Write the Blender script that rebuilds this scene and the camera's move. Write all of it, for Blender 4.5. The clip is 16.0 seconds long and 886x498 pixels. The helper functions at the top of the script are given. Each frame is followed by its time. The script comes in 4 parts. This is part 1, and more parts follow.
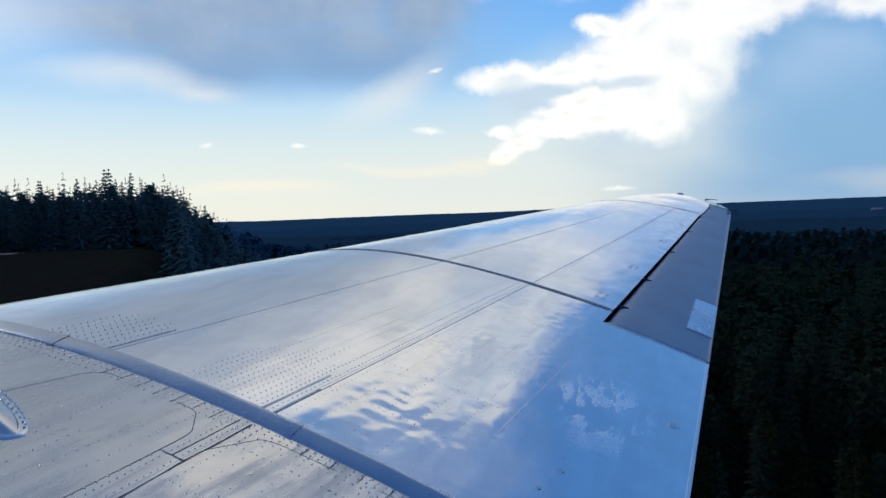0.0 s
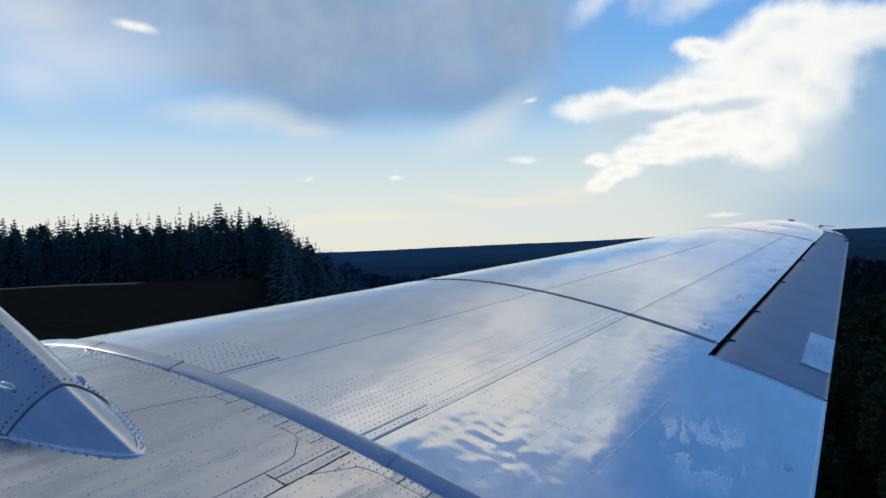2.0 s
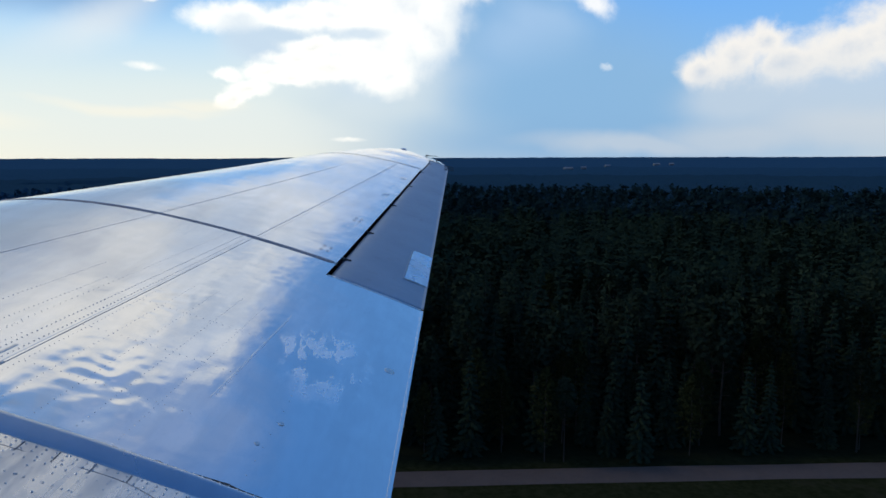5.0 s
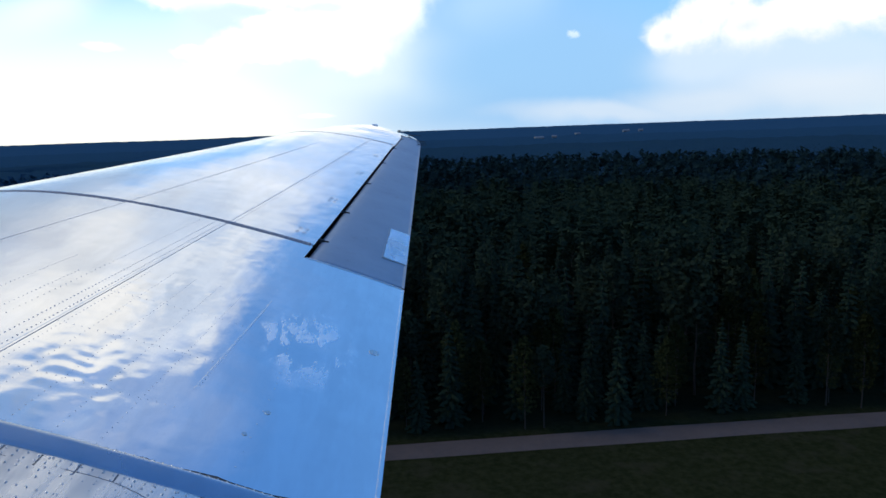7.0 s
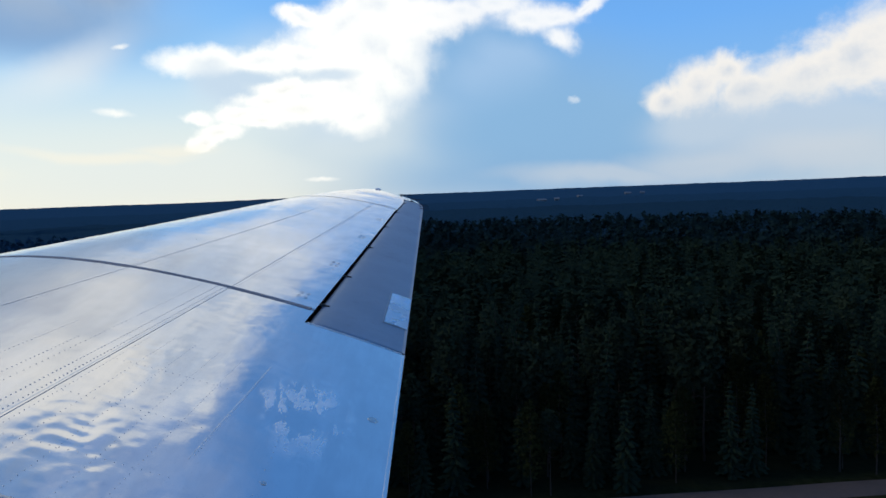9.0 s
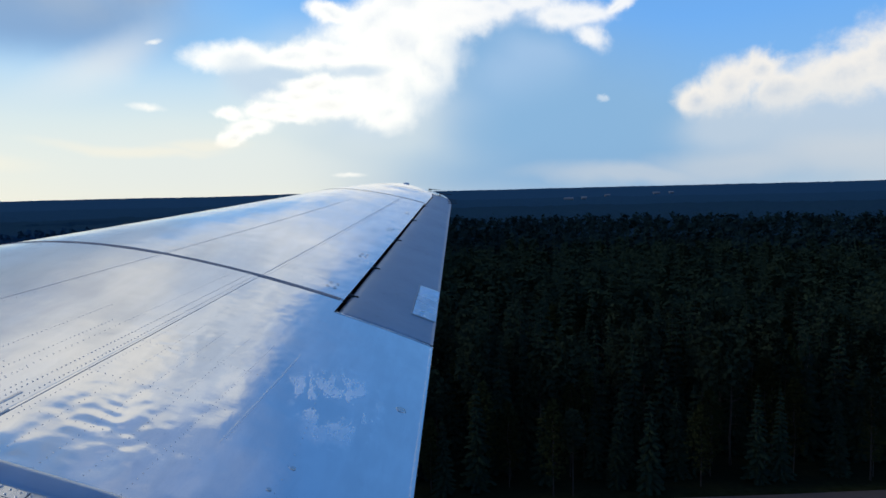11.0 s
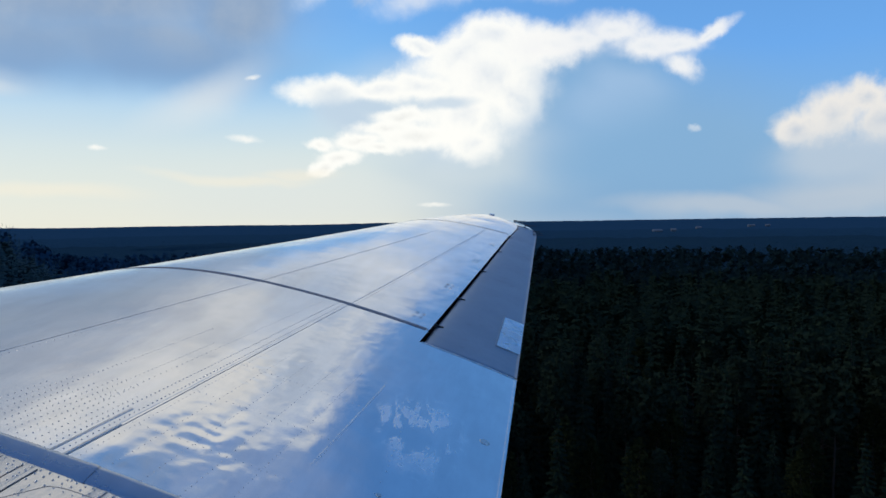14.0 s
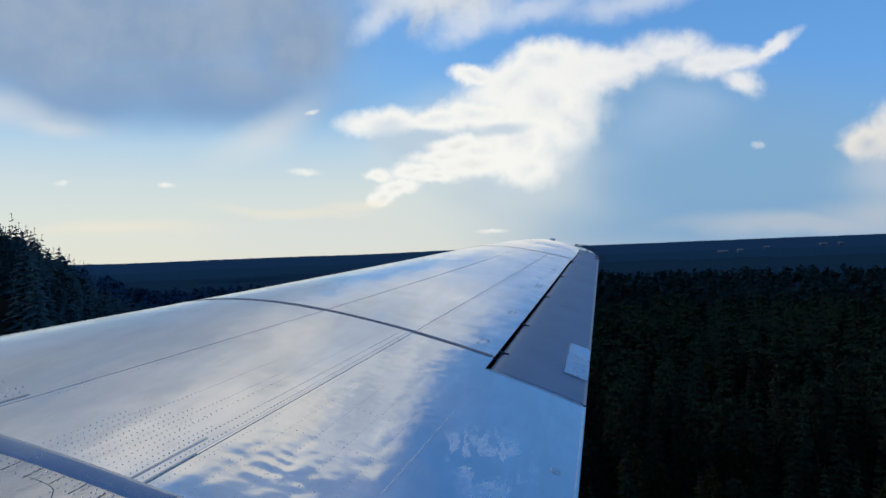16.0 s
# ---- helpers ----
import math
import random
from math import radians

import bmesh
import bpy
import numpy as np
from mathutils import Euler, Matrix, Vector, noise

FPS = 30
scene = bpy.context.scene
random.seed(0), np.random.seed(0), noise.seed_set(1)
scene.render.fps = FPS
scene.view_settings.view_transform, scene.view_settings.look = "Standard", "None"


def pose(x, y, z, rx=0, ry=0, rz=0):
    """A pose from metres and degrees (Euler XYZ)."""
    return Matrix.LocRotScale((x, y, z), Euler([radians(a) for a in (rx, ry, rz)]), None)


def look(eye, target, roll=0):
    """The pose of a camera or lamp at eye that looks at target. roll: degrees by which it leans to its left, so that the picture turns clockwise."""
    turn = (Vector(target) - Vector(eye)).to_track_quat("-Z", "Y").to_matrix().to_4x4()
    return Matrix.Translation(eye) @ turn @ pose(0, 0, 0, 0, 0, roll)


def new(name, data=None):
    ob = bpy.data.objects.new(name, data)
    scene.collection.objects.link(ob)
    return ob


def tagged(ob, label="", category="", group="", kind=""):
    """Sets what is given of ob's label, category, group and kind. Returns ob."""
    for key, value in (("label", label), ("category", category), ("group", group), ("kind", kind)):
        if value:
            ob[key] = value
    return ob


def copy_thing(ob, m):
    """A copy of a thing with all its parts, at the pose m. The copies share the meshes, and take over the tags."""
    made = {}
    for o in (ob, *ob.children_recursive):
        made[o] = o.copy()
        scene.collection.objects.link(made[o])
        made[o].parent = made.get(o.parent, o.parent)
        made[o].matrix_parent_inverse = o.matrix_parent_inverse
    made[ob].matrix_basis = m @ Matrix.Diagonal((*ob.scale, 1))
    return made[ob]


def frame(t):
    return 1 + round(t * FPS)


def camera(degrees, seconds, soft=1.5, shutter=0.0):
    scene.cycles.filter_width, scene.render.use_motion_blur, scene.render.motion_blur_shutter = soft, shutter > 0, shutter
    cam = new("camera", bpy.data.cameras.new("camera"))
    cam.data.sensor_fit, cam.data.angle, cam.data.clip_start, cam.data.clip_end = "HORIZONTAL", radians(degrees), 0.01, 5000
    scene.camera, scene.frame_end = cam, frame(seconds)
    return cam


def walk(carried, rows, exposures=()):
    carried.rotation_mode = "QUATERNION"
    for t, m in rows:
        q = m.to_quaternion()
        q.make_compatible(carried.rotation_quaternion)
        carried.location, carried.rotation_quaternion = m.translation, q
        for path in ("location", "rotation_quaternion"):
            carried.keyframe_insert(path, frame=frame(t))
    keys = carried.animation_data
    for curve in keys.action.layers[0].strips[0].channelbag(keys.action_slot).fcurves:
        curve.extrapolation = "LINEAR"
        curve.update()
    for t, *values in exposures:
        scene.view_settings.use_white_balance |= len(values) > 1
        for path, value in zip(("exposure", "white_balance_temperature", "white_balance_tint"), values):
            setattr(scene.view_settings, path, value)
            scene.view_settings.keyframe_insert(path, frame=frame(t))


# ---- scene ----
# ---- camera and its path, in the aircraft's own axes (x aft, y outboard, z up), carried into the world by AIR ----
cam = camera(64.55, 16.0, soft=1.6)
UP = Vector((-math.tan(radians(8.3)), math.tan(radians(2.2)), 1.0)).normalized()
AIR = UP.rotation_difference(Vector((0, 0, 1))).to_matrix().to_4x4()
PATH = [
    (0, 4.294, 1.993, 1.488, 20.353, -7.722, -4.824),
    (0.5, 4.291, 1.987, 1.478, 24.037, -6.901, -4.999),
    (1, 4.295, 1.982, 1.476, 24.213, -6.379, -6.470),
    (1.5, 4.291, 1.979, 1.473, 26.474, -6.471, -7.181),
    (2, 4.301, 1.984, 1.493, 28.092, -5.883, -3.679),
    (2.5, 4.303, 2.004, 1.496, 27.819, -6.517, -5.098),
    (3, 4.329, 1.991, 1.505, 27.410, -8.150, -6.631),
    (3.5, 4.342, 1.985, 1.509, 17.129, -9.271, -6.062),
    (4, 4.339, 1.963, 1.519, 1.829, -7.503, -7.875),
    (6.5, 4.333, 2.029, 1.522, -2.719, -12.655, -7.917),
    (7, 4.305, 2.028, 1.538, -3.736, -11.165, -6.382),
    (7.5, 4.329, 2.042, 1.545, -3.276, -11.851, -3.121),
    (8, 4.336, 2.018, 1.528, -2.706, -10.596, -7.727),
    (8.5, 4.330, 2.025, 1.540, -3.452, -8.820, -7.455),
    (9, 4.323, 2.015, 1.562, -3.451, -6.154, -6.248),
    (11.5, 4.292, 2.038, 1.514, -0.696, -6.738, -6.677),
    (12, 4.285, 2.010, 1.549, 0.911, -4.796, -2.975),
    (12.5, 4.292, 2.008, 1.541, 2.329, -5.742, -3.528),
    (13, 4.312, 1.985, 1.539, 3.119, -6.558, -6.212),
    (13.5, 4.294, 1.990, 1.544, 3.542, -5.406, -5.350),
    (14, 4.280, 1.983, 1.539, 5.668, -5.054, -7.256),
    (14.5, 4.273, 1.984, 1.544, 7.883, -2.227, -5.593),
    (15, 4.280, 1.981, 1.542, 8.469, -3.874, -5.511),
    (15.5, 4.267, 1.990, 1.541, 8.820, -3.913, -4.722),
    (16, 4.247, 1.997, 1.529, 10.354, -3.379, -5.552),
]
EXPOSURES = [(0.0, 0.04), (1.0, 0.02), (2.0, -0.1), (3.3, -0.08), (4.0, -0.3), (4.4, -0.2), (6.3, 0.48), (7.5, 0.45), (8.3, 0.25), (9.0, 0.05), (13.0, 0.0), (16.0, -0.18)]
walk(cam, [(t, AIR @ pose(x, y, z, 90 + p, r, w)) for t, x, y, z, w, p, r in PATH], EXPOSURES)


# ---- sky and sun ----
def lin(r, g, b, k=1.0):
    """Linear colour of an 8 bit display colour."""
    return tuple((v / 255 / 12.92 if v < 10.3 else ((v / 255 + 0.055) / 1.055) ** 2.4) * k for v in (r, g, b)) + (1.0,)


SUN_AZ, SUN_EL = -78.0, 36.0
world = bpy.data.worlds.new("sky")
scene.world = world
world.use_nodes = True
WN, WL = world.node_tree.nodes, world.node_tree.links


def put(sock, v):
    if isinstance(v, bpy.types.NodeSocket):
        sock.id_data.links.new(v, sock)
    else:
        sock.default_value = v


def maths(nodes, op, a, b=0.0, c=0.0, clamp=False):
    n = nodes.new("ShaderNodeMath")
    n.operation, n.use_clamp = op, clamp
    put(n.inputs[0], a), put(n.inputs[1], b), put(n.inputs[2], c)
    return n.outputs[0]


def ramp_range(nodes, v, a, b, lo=0.0, hi=1.0):
    n = nodes.new("ShaderNodeMapRange")
    n.interpolation_type = "SMOOTHSTEP"
    put(n.inputs[0], v)
    for i, q in zip((1, 2, 3, 4), (a, b, lo, hi)):
        n.inputs[i].default_value = q
    return n.outputs[0]


def mixed(nodes, fac, a, b):
    n = nodes.new("ShaderNodeMix")
    n.data_type = "RGBA"
    put(n.inputs[0], fac), put(n.inputs[6], a), put(n.inputs[7], b)
    return n.outputs[2]


def noisy(nodes, vec, scale, detail=4.0, rough=0.55, distort=0.0):
    n = nodes.new("ShaderNodeTexNoise")
    if vec is not None:
        put(n.inputs["Vector"], vec)
    n.inputs["Scale"].default_value, n.inputs["Detail"].default_value = scale, detail
    n.inputs["Roughness"].default_value, n.inputs["Distortion"].default_value = rough, distort
    return n


def ramp(nodes, v, stops):
    n = nodes.new("ShaderNodeValToRGB")
    put(n.inputs[0], v)
    e = n.color_ramp.elements
    while len(e) < len(stops):
        e.new(0.5)
    for k, (p, col) in zip(e, stops):
        k.position, k.color = p, col
    return n.outputs[0]


def build_sky():
    tc = WN.new("ShaderNodeTexCoord").outputs["Generated"]
    sep = WN.new("ShaderNodeSeparateXYZ")
    put(sep.inputs[0], tc)
    deg = 180 / math.pi
    az = maths(WN, "MULTIPLY", maths(WN, "ARCTAN2", sep.outputs[0], sep.outputs[1]), deg)
    el = maths(WN, "MULTIPLY", maths(WN, "ARCSINE", sep.outputs[2]), deg)
    comb = WN.new("ShaderNodeCombineXYZ")
    put(comb.inputs[0], az), put(comb.inputs[1], el)

    def warped(scale, amount, detail=6.0, rough=0.6):
        n = noisy(WN, tc, scale, detail, rough)
        off = WN.new("ShaderNodeVectorMath")
        off.operation = "SUBTRACT"
        put(off.inputs[0], comb.outputs[0])
        off.inputs[1].default_value = (amount * 0.75, amount * 0.5, 0)
        s = WN.new("ShaderNodeVectorMath")
        s.operation = "MULTIPLY_ADD"
        put(s.inputs[0], n.outputs["Color"])
        s.inputs[1].default_value = (amount * 1.5, amount, 0)
        put(s.inputs[2], off.outputs[0])
        return s.outputs[0]

    def blobs(vec, items, melt=0.25):
        d = None
        for a, e, ra, re, rot in items:
            # each ellipse waits for the one before it, which keeps the shader's stack small
            vec_ = vec
            if d is not None:
                wait = WN.new("ShaderNodeVectorMath")
                wait.operation = "MULTIPLY_ADD"
                put(wait.inputs[0], d), put(wait.inputs[2], vec)
                wait.inputs[1].default_value = (1e-6, 1e-6, 0)
                vec_ = wait.outputs[0]
            m = WN.new("ShaderNodeMapping")
            m.vector_type = "TEXTURE"
            put(m.inputs["Vector"], vec_)
            m.inputs["Location"].default_value = (a, e, 0)
            m.inputs["Rotation"].default_value = (0, 0, radians(rot))
            m.inputs["Scale"].default_value = (ra, re, 1)
            ln = WN.new("ShaderNodeVectorMath")
            ln.operation = "LENGTH"
            put(ln.inputs[0], m.outputs[0])
            d = ln.outputs["Value"] if d is None else maths(WN, "SMOOTH_MIN", d, ln.outputs["Value"], melt)
        return d

    crisp, soft, hazy = warped(17, 1.7, 10.0, 0.62), warped(6, 3.0, 5.0, 0.5), warped(4, 4.0, 4.0, 0.5)
    puff = noisy(WN, tc, 26, 7.0, 0.6).outputs[0]
    broad = noisy(WN, tc, 5, 5.0, 0.5).outputs[0]
    streak = noisy(WN, soft, 0.16, 5.0, 0.55).outputs[0]

    # clear air: paler towards the horizon, yellowish under the sun, blue-grey away from it
    up = maths(WN, "DIVIDE", el, 90.0, clamp=True)
    left = ramp(WN, up, [(0.0, lin(237, 237, 223)), (0.03, lin(228, 234, 226)), (0.065, lin(213, 228, 231)), (0.095, lin(190, 218, 237)),
                         (0.13, lin(140, 193, 240)), (0.18, lin(116, 178, 242)), (0.36, lin(112, 164, 222)), (0.6, lin(88, 142, 204)), (1.0, lin(74, 126, 188))])
    right = ramp(WN, up, [(0.0, lin(190, 206, 218)), (0.03, lin(142, 182, 214)), (0.08, lin(128, 180, 230)), (0.14, lin(108, 170, 237)),
                          (0.3, lin(86, 142, 208)), (0.6, lin(64, 118, 190)), (1.0, lin(70, 122, 184))])
    col = mixed(WN, ramp_range(WN, az, -16, 8), left, right)

    # thin bright cloud that veils the sun, and broken cloud overhead
    torn = maths(WN, "SUBTRACT", noisy(WN, tc, 11, 8.0, 0.62, 0.4).outputs[0], 0.5)
    veil = blobs(hazy, [(-8.0, 35.5, 11.0, 7.8, -15), (-3.0, 36.0, 7.5, 5.6, 10), (-28, 42, 14, 7, 0), (-25, 35, 10, 5.5, 0), (-43, 43, 20, 8, 0), (-7, 25, 9, 6, 20), (-62, 36, 14, 10, 0)])
    veil = maths(WN, "MULTIPLY", ramp_range(WN, maths(WN, "ADD", veil, maths(WN, "MULTIPLY", torn, 1.4)), 1.3, 0.75), ramp_range(WN, broad, 0.3, 0.55, 0.75, 0.98))
    veil = maths(WN, "MAXIMUM", veil, maths(WN, "MULTIPLY", ramp_range(WN, blobs(hazy, [(0, 43, 17, 9, 0)]), 1.2, 0.3), 0.3))
    col = mixed(WN, veil, col, mixed(WN, ramp_range(WN, streak, 0.35, 0.65), lin(188, 202, 222), lin(228, 232, 236)))
    dusk = ramp_range(WN, maths(WN, "ADD", blobs(hazy, [(-30, 36, 10, 8, 0), (-22, 30, 7, 4, 20), (-44, 34, 12, 7, 0)]), maths(WN, "MULTIPLY", torn, 0.8)), 1.25, 0.5)
    glow = ramp_range(WN, blobs(comb.outputs[0], [(SUN_AZ, SUN_EL, 22, 12, 0), (-23, 43, 8, 4, 0)]), 1.0, 0.0)
    col = mixed(WN, maths(WN, "MULTIPLY", glow, 0.75), col, (1.35, 1.28, 1.18, 1))
    rear = maths(WN, "MAXIMUM", ramp_range(WN, maths(WN, "ABSOLUTE", az), 92, 125), ramp_range(WN, el, 49, 58))
    col = mixed(WN, maths(WN, "MULTIPLY", rear, ramp_range(WN, el, 6, 22)), col, lin(58, 106, 174))
    high = maths(WN, "MULTIPLY", ramp_range(WN, broad, 0.5, 0.68), maths(WN, "MULTIPLY", ramp_range(WN, el, 24, 40), ramp_range(WN, maths(WN, "ABSOLUTE", maths(WN, "SUBTRACT", az, 45.0)), 25.0, 60.0)))
    col = mixed(WN, maths(WN, "MULTIPLY", high, maths(WN, "MULTIPLY_ADD", rear, -0.6, 0.6)), col, lin(226, 233, 242))

    breaks = maths(WN, "MULTIPLY", ramp_range(WN, noisy(WN, soft, 0.11, 4.0, 0.5).outputs[0], 0.5, 0.64), maths(WN, "MULTIPLY", ramp_range(WN, el, 21, 27), ramp_range(WN, az, 2, -8)))
    # blue-grey shower beneath the heap cloud
    shower = ramp_range(WN, blobs(hazy, [(8.5, 5.0, 19, 9.5, 0), (5, 10, 11, 6, 0), (20, 3, 16, 5, 0)]), 1.1, 0.35)
    col = mixed(WN, maths(WN, "MULTIPLY", shower, 0.85), col, mixed(WN, broad, lin(116, 164, 210), lin(146, 184, 216)))

    # grey layer cloud
    deck = ramp_range(WN, blobs(soft, [(-33, 17.2, 15.5, 4.4, 0), (-28.0, 13.2, 10.5, 3.0, -1), (-41, 14.2, 9.5, 2.6, -6), (-21.2, 16.4, 5.4, 4.2, 42), (-37, 12.9, 8, 2.6, 0), (-39, 18, 13.5, 6.0, -6),
                                       (-37, 24, 24, 7, 0), (-24, 20.5, 9, 5.5, 30), (-44, 28, 17, 5.0, 0), (-48, 40, 17, 9, 0), (-52, 24, 14, 8, 0)]), 1.5, 0.3)
    grey = mixed(WN, ramp_range(WN, streak, 0.35, 0.65), lin(140, 164, 194), lin(160, 177, 198))
    grey = mixed(WN, ramp_range(WN, maths(WN, "ADD", el, maths(WN, "MULTIPLY", broad, 6.0)), 18.0, 13.5), grey, lin(128, 162, 202))
    grey = mixed(WN, ramp_range(WN, el, 20, 27), grey, mixed(WN, ramp_range(WN, streak, 0.35, 0.65), lin(134, 149, 166), lin(172, 180, 186)))
    col = mixed(WN, maths(WN, "MULTIPLY", deck, 0.94), col, grey)
    col = mixed(WN, maths(WN, "MULTIPLY", breaks, 0.8), col, lin(146, 162, 184))
    cream = ramp_range(WN, blobs(soft, [(-18, 28.5, 8, 4.0, 20), (-19, 39, 10, 7, 0), (-10, 38, 8, 5, 0)]), 1.25, 0.5)
    col = mixed(WN, maths(WN, "MULTIPLY", cream, ramp_range(WN, streak, 0.3, 0.6, 0.6, 0.95)), col, lin(242, 240, 235))
    col = mixed(WN, maths(WN, "MULTIPLY", dusk, 0.62), col, lin(152, 166, 188))
    lit = ramp_range(WN, blobs(soft, [(-43.9, 11.0, 6.3, 1.0, -4), (-39.3, 10.2, 3.0, 0.7, -3), (-57.1, 12.8, 3.6, 1.9, 4), (-57.6, 17.0, 5.5, 2.2, 6), (-55, 15, 7, 3.0, 0), (-23.8, 9.8, 4.4, 1.3, 25)]), 1.8, 0.0)
    col = mixed(WN, maths(WN, "MULTIPLY", lit, 0.52), col, lin(236, 236, 232))

    # thin white haze round the heap cloud
    halo = ramp_range(WN, blobs(hazy, [(-7, 8.5, 9, 5, 0), (-3, 4.5, 8, 3.6, 0), (-14, 2.6, 18, 3.0, 0)]), 1.3, 0.2)
    col = mixed(WN, maths(WN, "MULTIPLY", halo, 0.62), col, lin(222, 230, 230))
    # heap cloud, lit from behind: silver edges, a greyer heart, its far side melting into the shower
    billow = maths(WN, "SUBTRACT", noisy(WN, tc, 15, 9.0, 0.58, 0.3).outputs[0], 0.5)
    fluff = maths(WN, "SUBTRACT", noisy(WN, tc, 48, 6.0, 0.6).outputs[0], 0.5)

    def density(items, ragged):
        d = maths(WN, "SUBTRACT", 1.26, blobs(crisp, items, 0.45))
        return maths(WN, "ADD", maths(WN, "ADD", d, maths(WN, "MULTIPLY", billow, ragged)), maths(WN, "MULTIPLY", fluff, 0.24))

    def cloud(col, dens, soft_edge, strength, bright, dim, start=0.7, stop=1.7):
        tone = mixed(WN, ramp_range(WN, maths(WN, "ADD", dens, maths(WN, "MULTIPLY", fluff, 0.25)), start, stop), bright, dim)
        return mixed(WN, maths(WN, "MULTIPLY", ramp_range(WN, dens, 0.0, soft_edge), strength), col, tone)

    heap = density([(-14.5, 10.7, 3.9, 1.2, 2), (-10.4, 10.7, 3.4, 0.9, -2), (-7.2, 10.9, 3.0, 1.3, -3), (-3.9, 13.4, 4.6, 1.8, 20), (-1.1, 14.9, 3.4, 1.5, -4), (-7.0, 14.0, 2.0, 0.7, -12), (-1.7, 11.5, 4.3, 3.3, -4),
                    (2.1, 13.8, 3.8, 2.0, -5), (-3.6, 8.7, 3.7, 2.6, -3), (-2.8, 6.6, 3.2, 1.8, -3), (0.1, 10.0, 3.0, 3.2, -4)], 1.3)
    arms = density([(-8.7, 8.7, 2.9, 0.7, -2), (-9.9, 7.8, 2.8, 0.8, 6), (-7.3, 7.1, 4.3, 1.2, 1), (-12.0, 6.7, 1.9, 0.7, 8), (-15.3, 6.4, 1.3, 0.5, -2), (-13.6, 5.4, 1.7, 0.7, 3), (-14.8, 4.6, 1.1, 0.6, 23), (-10.6, 6.1, 1.9, 0.6, -2)], 1.2)
    crest = density([(3.4, 13.8, 3.4, 1.6, -4), (5.6, 14.1, 2.9, 1.5, 4), (8.0, 14.7, 3.0, 1.4, -7), (10.7, 13.4, 3.0, 1.3, -7), (13.1, 13.3, 2.2, 1.0, 0), (15.2, 13.8, 1.8, 0.6, 21), (13.4, 11.6, 1.8, 1.0, -36), (14.1, 7.2, 0.5, 0.3, -6)], 1.3)
    reach = maths(WN, "MULTIPLY_ADD", el, -0.85, az)
    shut = ramp_range(WN, maths(WN, "ADD", reach, maths(WN, "MULTIPLY", billow, 9.0)), 0.5, -10.0)
    silver, heart = lin(255, 254, 248, 1.04), lin(228, 234, 240)
    body = ramp_range(WN, blobs(soft, [(-8.5, 9.0, 6.5, 2.6, 4), (-3.5, 8.5, 5.5, 4.0, 0), (-12.5, 8.8, 3.0, 2.2, -30)]), 1.25, 0.35)
    col = mixed(WN, maths(WN, "MULTIPLY", body, maths(WN, "MULTIPLY", shut, 0.8)), col, lin(204, 220, 233))
    col = cloud(col, heap, 0.8, maths(WN, "MULTIPLY", shut, 0.96), silver, heart)
    inner = ramp_range(WN, blobs(soft, [(-13.0, 8.8, 2.7, 1.6, -41), (-11.5, 9.4, 2.8, 0.7, -2), (-4.9, 9.9, 2.3, 0.5, -3)]), 1.3, 0.3)
    col = mixed(WN, maths(WN, "MULTIPLY", inner, 0.75), col, lin(192, 212, 230))
    col = cloud(col, arms, 0.75, maths(WN, "MULTIPLY", shut, 0.95), silver, lin(236, 236, 232))
    col = cloud(col, crest, 0.95, 0.93, lin(250, 250, 249), lin(226, 234, 242), 0.75, 1.7)
    shade = ramp_range(WN, blobs(soft, [(8.4, 8.4, 5.2, 3.8, -5), (6.6, 5.0, 5.9, 3.3, -4), (9.6, 10.3, 4.2, 2.2, -20), (12.4, 4.8, 7.3, 3.8, -5), (18.2, 4.7, 5.3, 2.4, -5)]), 1.2, 0.35)
    col = mixed(WN, maths(WN, "MULTIPLY", shade, 0.7), col, mixed(WN, ramp_range(WN, maths(WN, "SUBTRACT", el, maths(WN, "MULTIPLY", az, 0.25)), 3.5, 9.0), lin(132, 176, 215), lin(164, 195, 228)))

    # the next heap cloud along, and the one above
    far = density([(21.4, 6.4, 2.2, 1.5, -3), (23.9, 7.2, 2.4, 2.0, -3), (25.6, 8.4, 1.8, 1.3, 0), (26.9, 6.7, 3.0, 1.9, -4), (30.5, 7.6, 3.4, 2.1, 12), (34.2, 8.4, 3.2, 2.4, 12), (38.0, 9.0, 6.0, 3.0, 0)], 1.6)
    fade = ramp_range(WN, maths(WN, "ADD", el, maths(WN, "MULTIPLY", billow, 5.0)), 3.4, 6.6, 0.0, 1.0)
    col = cloud(col, far, 0.8, fade, lin(250, 246, 240, 0.92), lin(200, 209, 221), 0.6, 1.6)
    under = ramp_range(WN, blobs(soft, [(31, 4.4, 12, 3.4, 0), (24, 4.4, 5, 2.2, 0)]), 1.2, 0.3)
    col = mixed(WN, maths(WN, "MULTIPLY", under, 0.6), col, lin(206, 214, 222))
    top = density([(6.0, 18.6, 6.0, 1.4, 4), (-7.0, 18.2, 4.6, 1.6, 18), (-2.5, 18.6, 5.5, 1.3, 9), (-15.0, 18.6, 2.6, 1.0, 36), (-2, 21.8, 9, 2.4, 6), (-11, 20.6, 6, 1.8, 10), (-17, 22.8, 8, 2.2, 10)], 1.1)
    col = cloud(col, top, 1.2, 0.58, lin(246, 248, 250), lin(228, 234, 242))

    # scraps of low cloud
    tiny = warped(40, 0.5, 4.0, 0.6)
